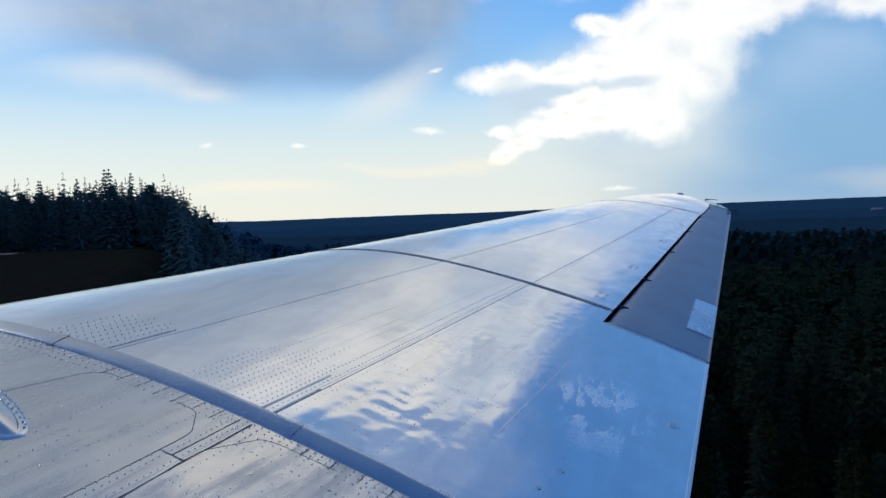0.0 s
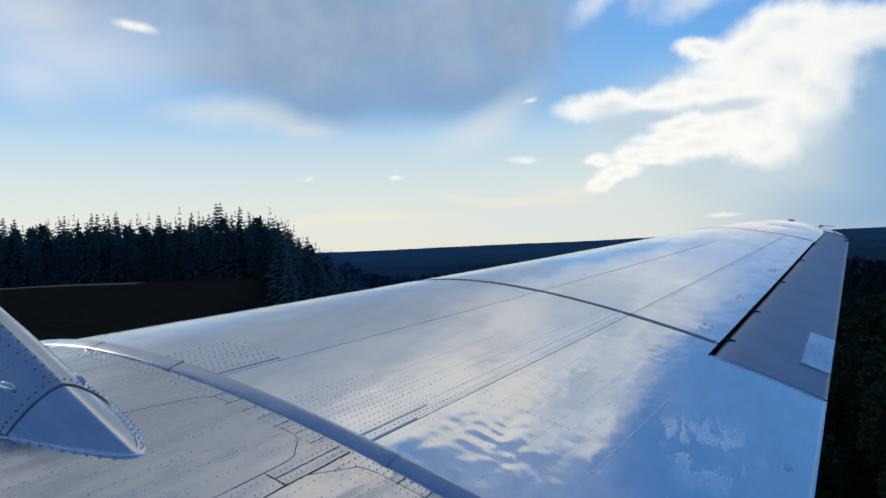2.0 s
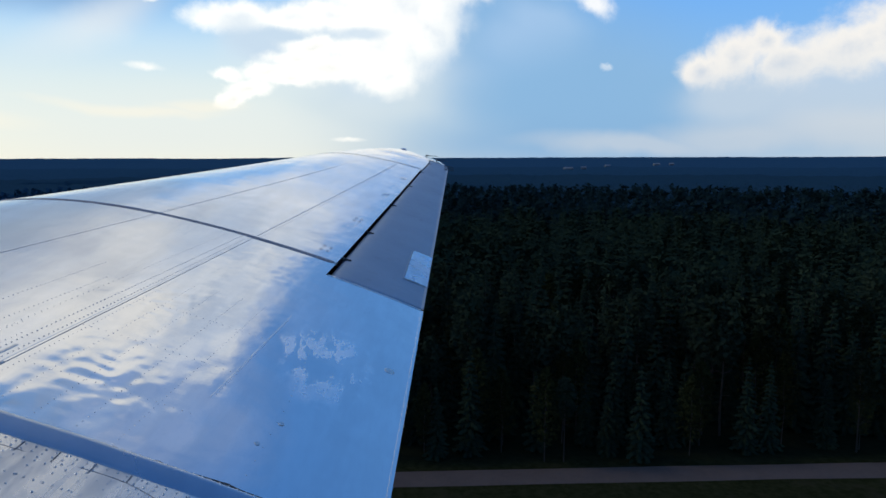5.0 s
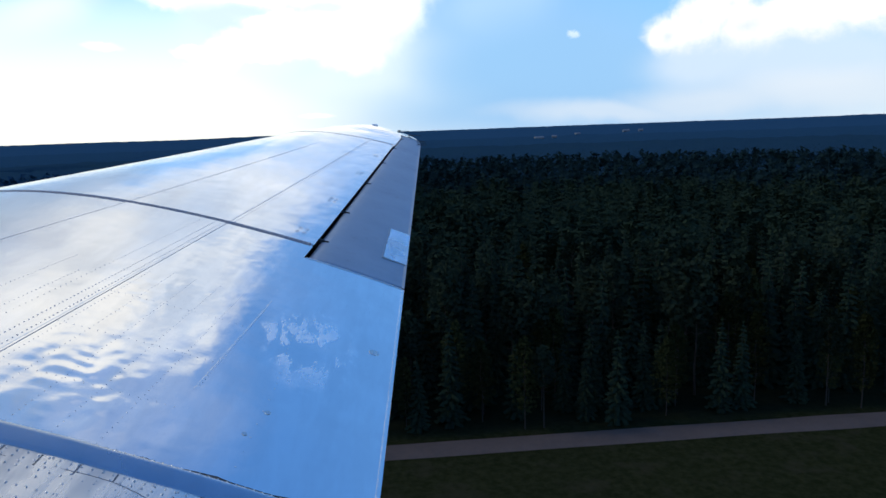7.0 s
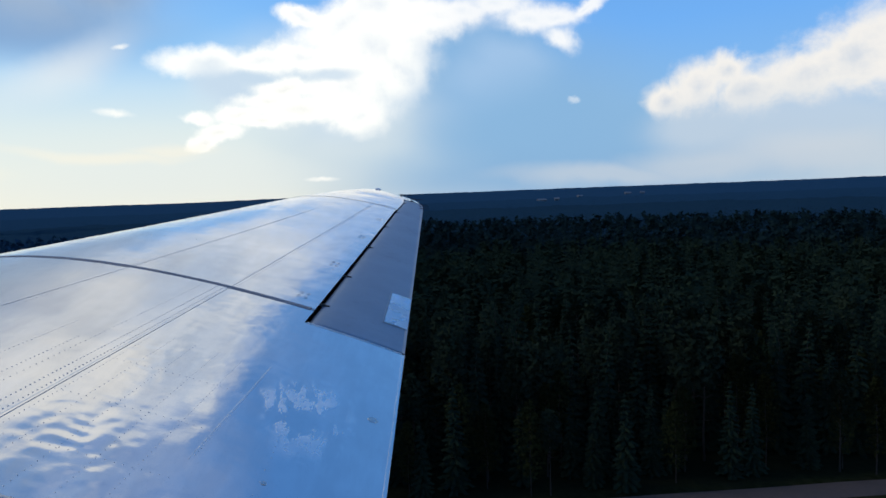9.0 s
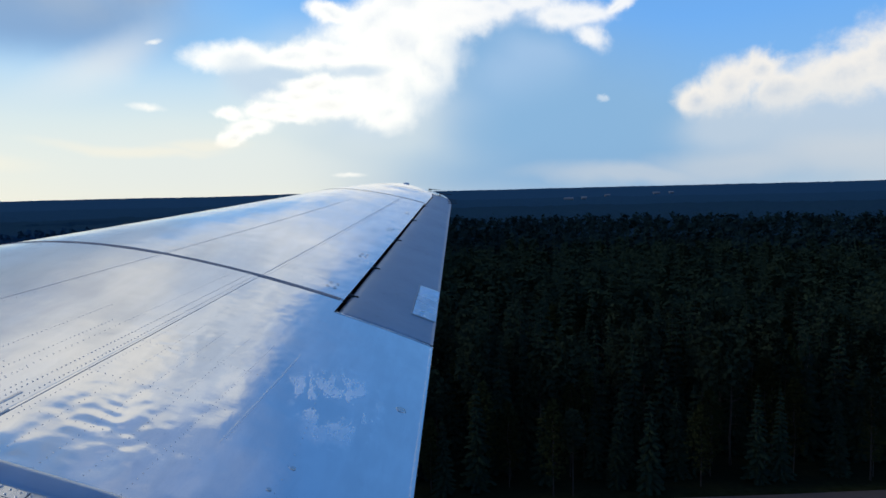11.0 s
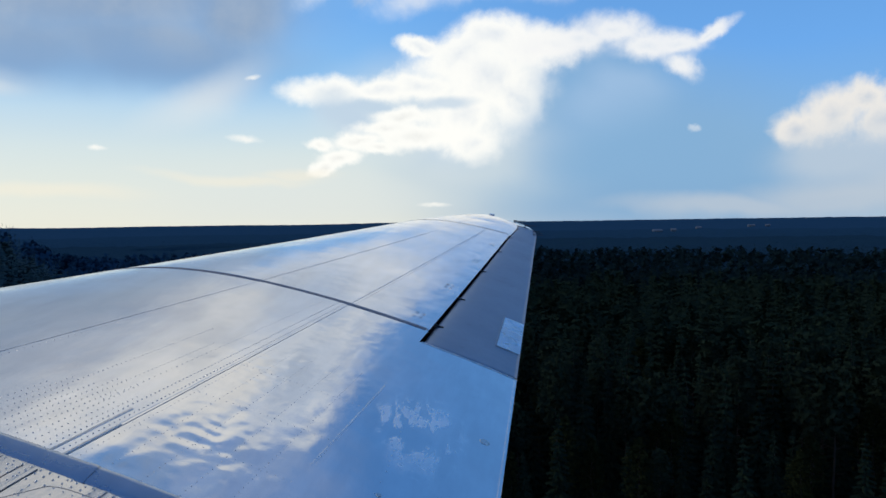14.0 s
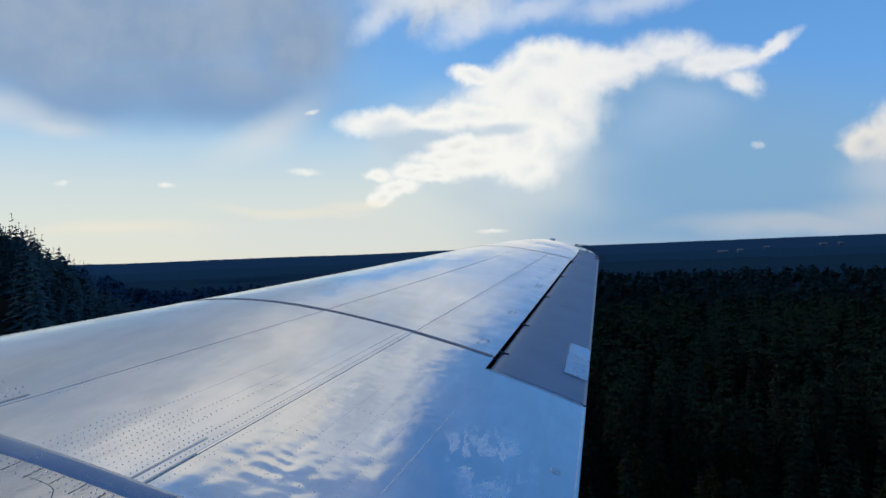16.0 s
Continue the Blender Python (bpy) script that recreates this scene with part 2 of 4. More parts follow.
    scraps = ramp_range(WN, blobs(tiny, [(-21.2, 6.8, 1.3, 0.3, -5), (-31.6, 5.9, 0.6, 0.2, 0), (-38.6, 6.0, 0.5, 0.2, 0), (-51.0, 17.2, 1.5, 0.4, -8),
                                         (-6.2, 1.5, 1.3, 0.2, 0), (-20.4, 11.5, 0.6, 0.2, 10)], 0.05), 1.35, 0.2)
    col = mixed(WN, maths(WN, "MULTIPLY", scraps, ramp_range(WN, puff, 0.3, 0.6, 0.45, 0.95)), col, lin(255, 254, 248))
    wisps = ramp_range(WN, blobs(soft, [(-22.0, 3.6, 6.2, 0.45, -2), (-17.0, 3.9, 3.2, 0.5, -2), (-35.0, 2.3, 6.0, 0.6, -2)], 0.1), 1.5, 0.2)
    col = mixed(WN, maths(WN, "MULTIPLY", wisps, 0.5), col, lin(248, 240, 220))
    bank = ramp_range(WN, blobs(soft, [(17.0, 1.0, 8.0, 0.8, 0), (24.0, 1.6, 6.0, 1.2, 0), (32.0, 2.0, 8.0, 1.6, 0)]), 1.5, 0.3)
    col = mixed(WN, maths(WN, "MULTIPLY", bank, 0.55), col, lin(206, 211, 216))

    sky = WN.new("ShaderNodeTexSky")
    sky.sky_type, sky.sun_disc = "NISHITA", False
    sky.sun_elevation, sky.sun_rotation = radians(SUN_EL), radians(SUN_AZ)
    sky.dust_density = 2.0
    bg1, bg2, add = WN["Background"], WN.new("ShaderNodeBackground"), WN.new("ShaderNodeAddShader")
    put(bg1.inputs[0], sky.outputs[0])
    bg1.inputs[1].default_value = 0.006
    put(bg2.inputs[0], col)
    bg2.inputs[1].default_value = 1.0
    put(add.inputs[0], bg1.outputs[0]), put(add.inputs[1], bg2.outputs[0])
    put(WN["World Output"].inputs[0], add.outputs[0])


build_sky()
sun = new("sun", bpy.data.lights.new("sun", "SUN"))
sun.data.energy, sun.data.angle, sun.data.color = 0.6, radians(10.0), (1.0, 0.95, 0.86)
_a, _e = radians(SUN_AZ), radians(SUN_EL)
sun.matrix_world = look((100 * math.sin(_a) * math.cos(_e), 100 * math.cos(_a) * math.cos(_e), 100 * math.sin(_e)), (0, 0, 0))


# ---- materials ----
def material(name, base, rough=0.5, metal=0.0):
    m = bpy.data.materials.new(name)
    m.use_nodes = True
    b = m.node_tree.nodes["Principled BSDF"]
    b.inputs["Base Color"].default_value = (*base, 1)
    b.inputs["Roughness"].default_value, b.inputs["Metallic"].default_value = rough, metal
    return m


def grained(name, a, b, scale, rough=(0.4, 0.6), metal=0.0, bump=0.0, bscale=None, detail=5.0, stretch=(1, 1, 1), dirt=None):
    """Two colours mixed by noise at two scales, roughness that follows, and fine relief."""
    m = material(name, a, rough[0], metal)
    N, bs = m.node_tree.nodes, m.node_tree.nodes["Principled BSDF"]
    tc = N.new("ShaderNodeTexCoord").outputs["Object"]
    mp = N.new("ShaderNodeMapping")
    put(mp.inputs[0], tc)
    mp.inputs["Scale"].default_value = stretch
    n1 = noisy(N, mp.outputs[0], scale, detail, 0.6).outputs[0]
    n2 = noisy(N, tc, scale * 0.13, 3.0, 0.5).outputs[0]
    f = ramp_range(N, maths(N, "ADD", maths(N, "MULTIPLY", n1, 0.6), maths(N, "MULTIPLY", n2, 0.4)), 0.35, 0.65)
    c = mixed(N, f, (*a, 1), (*b, 1))
    if dirt:
        c = mixed(N, maths(N, "MULTIPLY", ramp_range(N, noisy(N, tc, scale * 0.5, 6.0, 0.7).outputs[0], 0.55, 0.75), 0.6), c, (*dirt, 1))
    put(bs.inputs["Base Color"], c)
    put(bs.inputs["Roughness"], ramp_range(N, n1, 0.3, 0.7, rough[0], rough[1]))
    if bump:
        bp = N.new("ShaderNodeBump")
        bp.inputs["Strength"].default_value, bp.inputs["Distance"].default_value = 1.0, bump
        put(bp.inputs["Height"], noisy(N, mp.outputs[0], bscale or scale * 2, 4.0, 0.6).outputs[0])
        put(bs.inputs["Normal"], bp.outputs[0])
    return m


def aluminium(name, base=(0.74, 0.75, 0.77), rough=0.2, wave=0.0012, residue=False, streaks=0.25, grime=0.0):
    """Polished aircraft sheet: rolled grain along the span, shallow waves, hazy wear, scratches."""
    m = material(name, base, rough, 1.0)
    N, bs = m.node_tree.nodes, m.node_tree.nodes["Principled BSDF"]
    tc = N.new("ShaderNodeTexCoord").outputs["Object"]
    mp = N.new("ShaderNodeMapping")
    put(mp.inputs[0], tc)
    mp.inputs["Scale"].default_value = (1, 0.18, 1)
    wear = noisy(N, tc, 1.7, 6.0, 0.62).outputs[0]
    grain = noisy(N, mp.outputs[0], 60, 4.0, 0.6).outputs[0]
    fine = noisy(N, mp.outputs[0], 9, 5.0, 0.6).outputs[0]
    r = maths(N, "ADD", ramp_range(N, wear, 0.32, 0.68, rough * 0.75, rough * 1.45), maths(N, "MULTIPLY", fine, rough * 0.3))
    col = mixed(N, ramp_range(N, fine, 0.35, 0.7), tuple(v * 0.93 for v in base) + (1,), (*base, 1))
    col = mixed(N, maths(N, "MULTIPLY", ramp_range(N, noisy(N, tc, 3.1, 3.0, 0.5).outputs[0], 0.45, 0.8), 0.2), col, (base[0] * 0.72, base[1] * 0.72, base[2] * 0.74, 1))
    h = maths(N, "ADD", maths(N, "MULTIPLY", noisy(N, tc, 3.2, 2.0, 0.4).outputs[0], wave * 3), maths(N, "MULTIPLY", noisy(N, tc, 14, 2.0, 0.5).outputs[0], wave * 0.35))
    h = maths(N, "ADD", h, maths(N, "ADD", maths(N, "MULTIPLY", grain, wave * 0.03), maths(N, "MULTIPLY", fine, wave * streaks)))
    if grime:
        gm = N.new("ShaderNodeMapping")
        put(gm.inputs[0], tc)
        gm.inputs["Scale"].default_value = (7.0, 1.1, 1.0)
        g = ramp_range(N, maths(N, "MULTIPLY_ADD", noisy(N, gm.outputs[0], 1.4, 7.0, 0.68, 0.3).outputs[0], 0.7, maths(N, "MULTIPLY", wear, 0.3)), 0.46, 0.62)
        r = maths(N, "ADD", r, maths(N, "MULTIPLY", g, 0.16 * grime))
        col = mixed(N, maths(N, "MULTIPLY", g, 0.45 * grime), col, (0.40, 0.385, 0.37, 1))
    if residue:
        sp = N.new("ShaderNodeSeparateXYZ")
        put(sp.inputs[0], tc)
        dx = maths(N, "DIVIDE", maths(N, "SUBTRACT", sp.outputs[0], 3.98), 0.3)
        dy = maths(N, "DIVIDE", maths(N, "SUBTRACT", sp.outputs[1], 5.5), 0.55)
        dd = maths(N, "ADD", maths(N, "MULTIPLY", dx, dx), maths(N, "MULTIPLY", dy, dy))
        inside = ramp_range(N, maths(N, "ADD", dd, maths(N, "MULTIPLY", noisy(N, tc, 2.6, 3.0, 0.6).outputs[0], 1.6)), 1.75, 0.9)
        sm = N.new("ShaderNodeMapping")
        put(sm.inputs[0], tc)
        sm.inputs["Scale"].default_value = (9.5, 3.4, 1.0)
        sm.inputs["Location"].default_value = (3.7, 1.9, 0.0)
        k = noisy(N, sm.outputs[0], 1.0, 5.0, 0.62, 0.9).outputs[0]
        ring = ramp_range(N, maths(N, "ABSOLUTE", maths(N, "SUBTRACT", k, 0.5)), 0.045, 0.01)
        fill = ramp_range(N, maths(N, "ADD", maths(N, "MULTIPLY", k, 0.78), maths(N, "MULTIPLY", noisy(N, sm.outputs[0], 6.0, 4.0, 0.6).outputs[0], 0.22)), 0.49, 0.57)
        mask = maths(N, "MULTIPLY", inside, maths(N, "MAXIMUM", maths(N, "MULTIPLY", ring, 0.12), fill))
        h = maths(N, "ADD", h, maths(N, "MULTIPLY", mask, 0.0006))
        r = maths(N, "ADD", r, maths(N, "MULTIPLY", mask, 0.32))
        col = mixed(N, maths(N, "MULTIPLY", mask, 0.6), col, (0.93, 0.93, 0.93, 1))
    bp = N.new("ShaderNodeBump")
    bp.inputs["Strength"].default_value, bp.inputs["Distance"].default_value = 1.0, 1.0
    put(bp.inputs["Height"], h)
    put(bs.inputs["Normal"], bp.outputs[0])
    put(bs.inputs["Roughness"], r), put(bs.inputs["Base Color"], col)
    return m


ALU = aluminium("wing_aluminium", rough=0.11, streaks=0.3)
ALU_FWD = aluminium("leading_aluminium", (0.72, 0.73, 0.75), 0.15, 0.0009, streaks=0.3, grime=0.25)
ALU_AFT = aluminium("polished_aluminium", (0.74, 0.75, 0.77), 0.06, 0.0011, True)
ALU_IN = aluminium("weathered_aluminium", (0.62, 0.61, 0.60), 0.16, 0.0010, streaks=1.0, grime=1.0)
CONE = aluminium("cone_aluminium", (0.57, 0.58, 0.595), 0.13, 0.00012, streaks=0.1)
FAIRING = aluminium("fairing_aluminium", (0.53, 0.535, 0.545), 0.16, 0.0003, streaks=0.2, grime=0.7)
STRIP = aluminium("strip_aluminium", (0.48, 0.51, 0.55), 0.2, 0.0004)
RIVET = material("rivet_metal", (0.52, 0.52, 0.53), 0.36, 1.0)
LAP = grained("lap_metal", (0.30, 0.31, 0.33), (0.42, 0.43, 0.45), 30, (0.35, 0.5), 1.0)
SEAM = grained("sealant_and_rivet_shade", (0.08, 0.087, 0.10), (0.15, 0.16, 0.18), 30, (0.5, 0.7), 0.0, 0.0005)
JOINT = grained("joint_sealant", (0.115, 0.125, 0.155), (0.19, 0.20, 0.235), 22, (0.45, 0.65), 0.2, 0.0005)
FABRIC = grained("silver_dope_fabric", (0.17, 0.235, 0.31), (0.225, 0.295, 0.375), 14, (0.40, 0.52), 0.55, 0.0006, 60, dirt=(0.15, 0.16, 0.18))
TAB = aluminium("tab_aluminium", (0.84, 0.90, 0.97), 0.2, 0.0006)
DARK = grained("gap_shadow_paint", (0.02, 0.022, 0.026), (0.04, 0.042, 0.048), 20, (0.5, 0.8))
LENS = material("lamp_lens", (0.75, 0.76, 0.78), 0.1)
GRAVEL = grained("gravel_road", (0.068, 0.045, 0.035), (0.100, 0.067, 0.052), 1.6, (0.85, 1.0), 0.0, 0.03, 8.0)
BARK = grained("bark", (0.02, 0.016, 0.012), (0.045, 0.032, 0.024), 6, (0.85, 1.0), 0.0, 0.02, 18, stretch=(1, 1, 0.25))
HOUSE = grained("pale_render", (0.13, 0.14, 0.155), (0.17, 0.18, 0.19), 1.0, (0.8, 0.95))
ROOF = grained("sheet_roof", (0.12, 0.13, 0.14), (0.16, 0.165, 0.175), 0.8, (0.5, 0.7))
WINDOW = material("dark_window", (0.03, 0.035, 0.04), 0.1)


def needles(name, a, b):
    m = grained(name, a, b, 0.9, (0.75, 0.95))
    N, bs = m.node_tree.nodes, m.node_tree.nodes["Principled BSDF"]
    src = bs.inputs["Base Color"].links[0].from_socket
    oi = N.new("ShaderNodeObjectInfo").outputs["Random"]
    gi = N.new("ShaderNodeNewGeometry").outputs["Random Per Island"]
    v = maths(N, "ADD", 0.78, maths(N, "ADD", maths(N, "MULTIPLY", oi, 0.32), maths(N, "MULTIPLY", gi, 0.12)))
    hs = N.new("ShaderNodeHueSaturation")
    put(hs.inputs["Color"], src), put(hs.inputs["Value"], v)
    put(bs.inputs["Base Color"], hs.outputs[0])
    bs.inputs["Specular IOR Level"].default_value = 0.0
    return m


SPRUCE = needles("spruce_needles", (0.012, 0.022, 0.016), (0.024, 0.036, 0.020))
# treeline foliage paled to teal: haze put into its base colour
EDGE = needles("treeline_haze_needles", (0.042, 0.080, 0.086), (0.066, 0.108, 0.110))
PINE = needles("pine_needles", (0.015, 0.024, 0.017), (0.029, 0.039, 0.021))
BIRCH = needles("birch_leaves", (0.018, 0.023, 0.009), (0.034, 0.037, 0.014))
# far woods: aerial haze painted into the needle colours, bluer by distance band
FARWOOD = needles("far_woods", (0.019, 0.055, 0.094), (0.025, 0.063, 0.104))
HAZEWOOD_NEAR = needles("haze_tint_conifers", (0.015, 0.042, 0.064), (0.020, 0.050, 0.074))
HAZEWOOD = needles("haze_blue_conifers", (0.019, 0.056, 0.092), (0.025, 0.064, 0.102))
MIDWOOD = needles("haze_tint_spruce", (0.009, 0.020, 0.021), (0.014, 0.028, 0.027))


# ---- building helpers ----
def mesh_of(name, verts, faces, mat_, smooth=False):
    me = bpy.data.meshes.new(name)
    me.from_pydata(verts, [], faces)
    me.materials.append(mat_)
    if smooth:
        me.shade_smooth()
    return me


def part(name, bm, mat_, parent, label="", smooth=True, kind=""):
    me = bpy.data.meshes.new(name)
    bm.to_mesh(me)
    bm.free()
    me.materials.append(mat_)
    if smooth:
        me.shade_smooth()
    ob = new(name, me)
    ob.parent = parent
    return tagged(ob, label=label, kind=kind)


def piece(name, me, parent, m=None, label="", kind=""):
    ob = new(name, me)
    ob.parent = parent
    if m is not None:
        ob.matrix_basis = m
    return tagged(ob, label=label, kind=kind)


# ---- the wing's shape ----
YJ, CH, SWEEP, KTE, DIH, THICK = 4.297, 4.38, math.tan(radians(18.353)), 0.0409, math.tan(radians(6.292)), 1.3204
TIP = 14.40


def chord_ends(y):
    o = max(0.0, y - YJ)
    a, b = o * SWEEP, CH + KTE * o
    if y > 12.2:
        s = min(1.0, (y - 12.2) / (TIP - 12.2))
        a += 0.60 * (1 - math.sqrt(max(0.0, 1 - s * s)))
    if y > 12.95:
        s = min(1.0, (y - 12.95) / (TIP - 12.95))
        b -= (b - 3.98) * (1 - math.sqrt(max(0.0, 1 - s ** 2.2)))
    return a, b


def section(y, f):
    tk = 0.15 if y < YJ else 0.15 - 0.08 * (y - YJ) / 10
    yt = 5 * tk * (0.2969 * math.sqrt(f) - 0.126 * f - 0.3516 * f * f + 0.2843 * f ** 3 - 0.1036 * f ** 4)
    yc = 0.02 / 0.16 * (0.8 * f - f * f) if f < 0.4 else 0.02 / 0.36 * (0.2 + 0.8 * f - f * f)
    return yt * THICK, yc


def base_point(y, f, lower=False):
    a, b = chord_ends(y)
    yt, yc = section(y, min(max(f, 0.0), 1.0))
    c0 = max(CH + KTE * max(0.0, y - YJ) - max(0.0, y - YJ) * SWEEP, 0.6)
    c = min(c0, (b - a) + 0.35 * max(0.0, y - 13.2))
    if y > 13.6:
        c *= 1 - 0.12 * ((y - 13.6) / (TIP - 13.6)) ** 2
    return Vector((a + f * (b - a), y, max(0.0, y - YJ) * DIH + (yc - yt if lower else yc + yt) * c))


def top_normal(y, f):
    p = base_point(y, f)
    return (base_point(y, min(1.0, f + 0.01)) - p).cross(base_point(y + 0.02, f) - p).normalized() if f < 0.985 else top_normal(y, 0.98)


def dent(y, f):
    """Shallow waves of the sheet, quilted where the ribs and stringers pull it in."""
    p = base_point(y, f)
    w = 0.0007 * noise.noise(Vector((p.x * 3.1, p.y * 2.2, 1.7))) + 0.00035 * noise.noise(Vector((p.x * 9, p.y * 6.0, 5.2)))
    if YJ < y < 7.05 and 0.62 < f < 0.86:
        k = min(1.0, (f - 0.63) / 0.02, (0.85 - f) / 0.09) * min(1.0, max(0.30, (5.8 - y) / 1.1)) * min(1.0, (y - YJ - 0.02) / 0.12)
        if k > 0:
            u, v = (f - 0.63) / 0.035, (y - YJ) / 0.425
            patch = min(1.3, max(0.15, 0.65 + 1.6 * noise.noise(Vector((p.x * 2.3, p.y * 2.3, 6.6)))))
            w += k * (0.0014 * abs(math.sin(math.pi * u)) * abs(math.sin(math.pi * v)) + 0.0016 * noise.noise(Vector((p.x * 6.0, p.y * 7.0, 3.3))) + patch * 0.0024 * noise.noise(Vector((p.x * 17, p.y * 19, 7.1))) + patch * 0.0006 * noise.noise(Vector((p.x * 34, p.y * 31, 2.9))))
    if 12.2 > y > 7.1 and f > 0.63:
        w += 0.0012 * noise.noise(Vector((p.x * 11, p.y * 6, 2.0)))
    if 12.2 > y > 7.1 and 0.05 < f < 0.2:
        w += 0.0016 * noise.noise(Vector((p.x * 4, p.y * 7, 9.0))) * min(1.0, (f - 0.05) * 20, (0.2 - f) * 20)
    if YJ < y < 6.2 and 0.30 < f < 0.63:
        w += (0.0011 * noise.noise(Vector((p.x * 12, p.y * 3.0, 8.4))) + 0.0010 * noise.noise(Vector((p.x * 34, p.y * 3.0, 1.4)))) * min(1.0, (6.2 - y))
    if y < YJ:
        w += 0.0014 * noise.noise(Vector((p.x * 8, p.y * 4, 4.0))) + 0.0011 * noise.noise(Vector((p.x * 20, p.y * 1.6, 2.4)))
    return w


def on_wing(y, f, lift=0.0):
    return base_point(y, f) + top_normal(y, f) * (lift + dent(y, f))


def skin(name, y0, y1, f0, f1, mat_, parent, label="", lift=0.0, thick=0.0025, step=0.03):
    """A sheet of the upper surface with a real thickness."""
    ny = max(2, int((y1 - y0) / (step * 1.35)))
    cm = base_point((y0 + y1) / 2, 1).x - base_point((y0 + y1) / 2, 0).x
    nf = max(2, int((f1 - f0) * cm / step))
    bm = bmesh.new()
    fs = [f0 + (f1 - f0) * ((j / nf) ** 1.8 if f0 == 0 else j / nf) for j in range(nf + 1)]
    grid = [[bm.verts.new(on_wing(y0 + (y1 - y0) * i / ny, f, lift)) for f in fs] for i in range(ny + 1)]
    for i in range(ny):
        for j in range(nf):
            bm.faces.new((grid[i][j], grid[i][j + 1], grid[i + 1][j + 1], grid[i + 1][j]))
    edge_ = [grid[0][j] for j in range(nf + 1)] + [grid[i][nf] for i in range(1, ny + 1)] + [grid[ny][j] for j in range(nf - 1, -1, -1)] + [grid[i][0] for i in range(ny - 1, 0, -1)]
    rim = [bm.verts.new(v.co) for v in edge_]
    low = [bm.verts.new(v.co - Vector((0, 0, thick + lift))) for v in rim]
    for k in range(len(rim)):
        q = (k + 1) % len(rim)
        bm.faces.new((rim[k], low[k], low[q], rim[q])).smooth = False
    bm.normal_update()
    ob = part(name, bm, mat_, parent, label)
    return ob


def rivet_dots(rows, parent, name="rivet_row", r=0.0034, h=0.0014, lift=0.0):
    """Domed rivet heads along rows of (y0, f0, y1, f1, pitch in metres)."""
    V, F = [], []
    for y0, f0, y1, f1, pitch in rows:
        n = max(1, int((base_point(y1, f1) - base_point(y0, f0)).length / pitch))
        for i in range(n + 1):
            k = i / n
            y, f = y0 + (y1 - y0) * k, f0 + (f1 - f0) * k
            p, nr = on_wing(y, f, lift), top_normal(y, f)
            a = nr.orthogonal().normalized()
            b = nr.cross(a)
            s = len(V)
            for q in range(6):
                w = a * math.cos(q * math.pi / 3) + b * math.sin(q * math.pi / 3)
                V.append(p + w * r - nr * 0.001)
            for q in range(6):
                w = a * math.cos(q * math.pi / 3) + b * math.sin(q * math.pi / 3)
                V.append(p + w * r * 0.6 + nr * h * 0.8)
            V.append(p + nr * h)
            for q in range(6):
                e = (q + 1) % 6
                F.append((s + q, s + e, s + 6 + e, s + 6 + q))
                F.append((s + 6 + q, s + 6 + e, s + 12))
    return piece(name, mesh_of(name, V, F, RIVET, True), parent, kind="stuff")


def ribbon(name, pts, width, height, mat_, parent, label="", tilt=0.0):
    """A raised strip with rolled edges along points (y, f) of the upper surface; tilt raises its outboard side."""
    bm = bmesh.new()
    prev = None
    P = [on_wing(y, f) for y, f in pts]
    for i, (y, f) in enumerate(pts):
        d = (P[min(i + 1, len(P) - 1)] - P[max(i - 1, 0)]).normalized()
        nr = top_normal(y, f)
        s = nr.cross(d).normalized()
        if s.y < 0:
            s = -s
        ring = []
        for a, hgt in ((-0.5, -0.003), (-0.5, 0.35), (-0.42, 0.85), (-0.3, 1.0), (0.3, 1.0), (0.42, 0.85), (0.5, 0.35), (0.5, -0.003)):
            ring.append(bm.verts.new(P[i] + s * a * width + nr * ((hgt * height if hgt > 0 else hgt) + max(0, hgt > 0) * tilt * (a + 0.5) * width)))
        if prev:
            for k in range(7):
                bm.faces.new((prev[k], prev[k + 1], ring[k + 1], ring[k]))
        prev = ring
    bmesh.ops.recalc_face_normals(bm, faces=bm.faces)
    return part(name, bm, mat_, parent, label)


def steps(a, b, n):
    return [a + (b - a) * i / n for i in range(n + 1)]


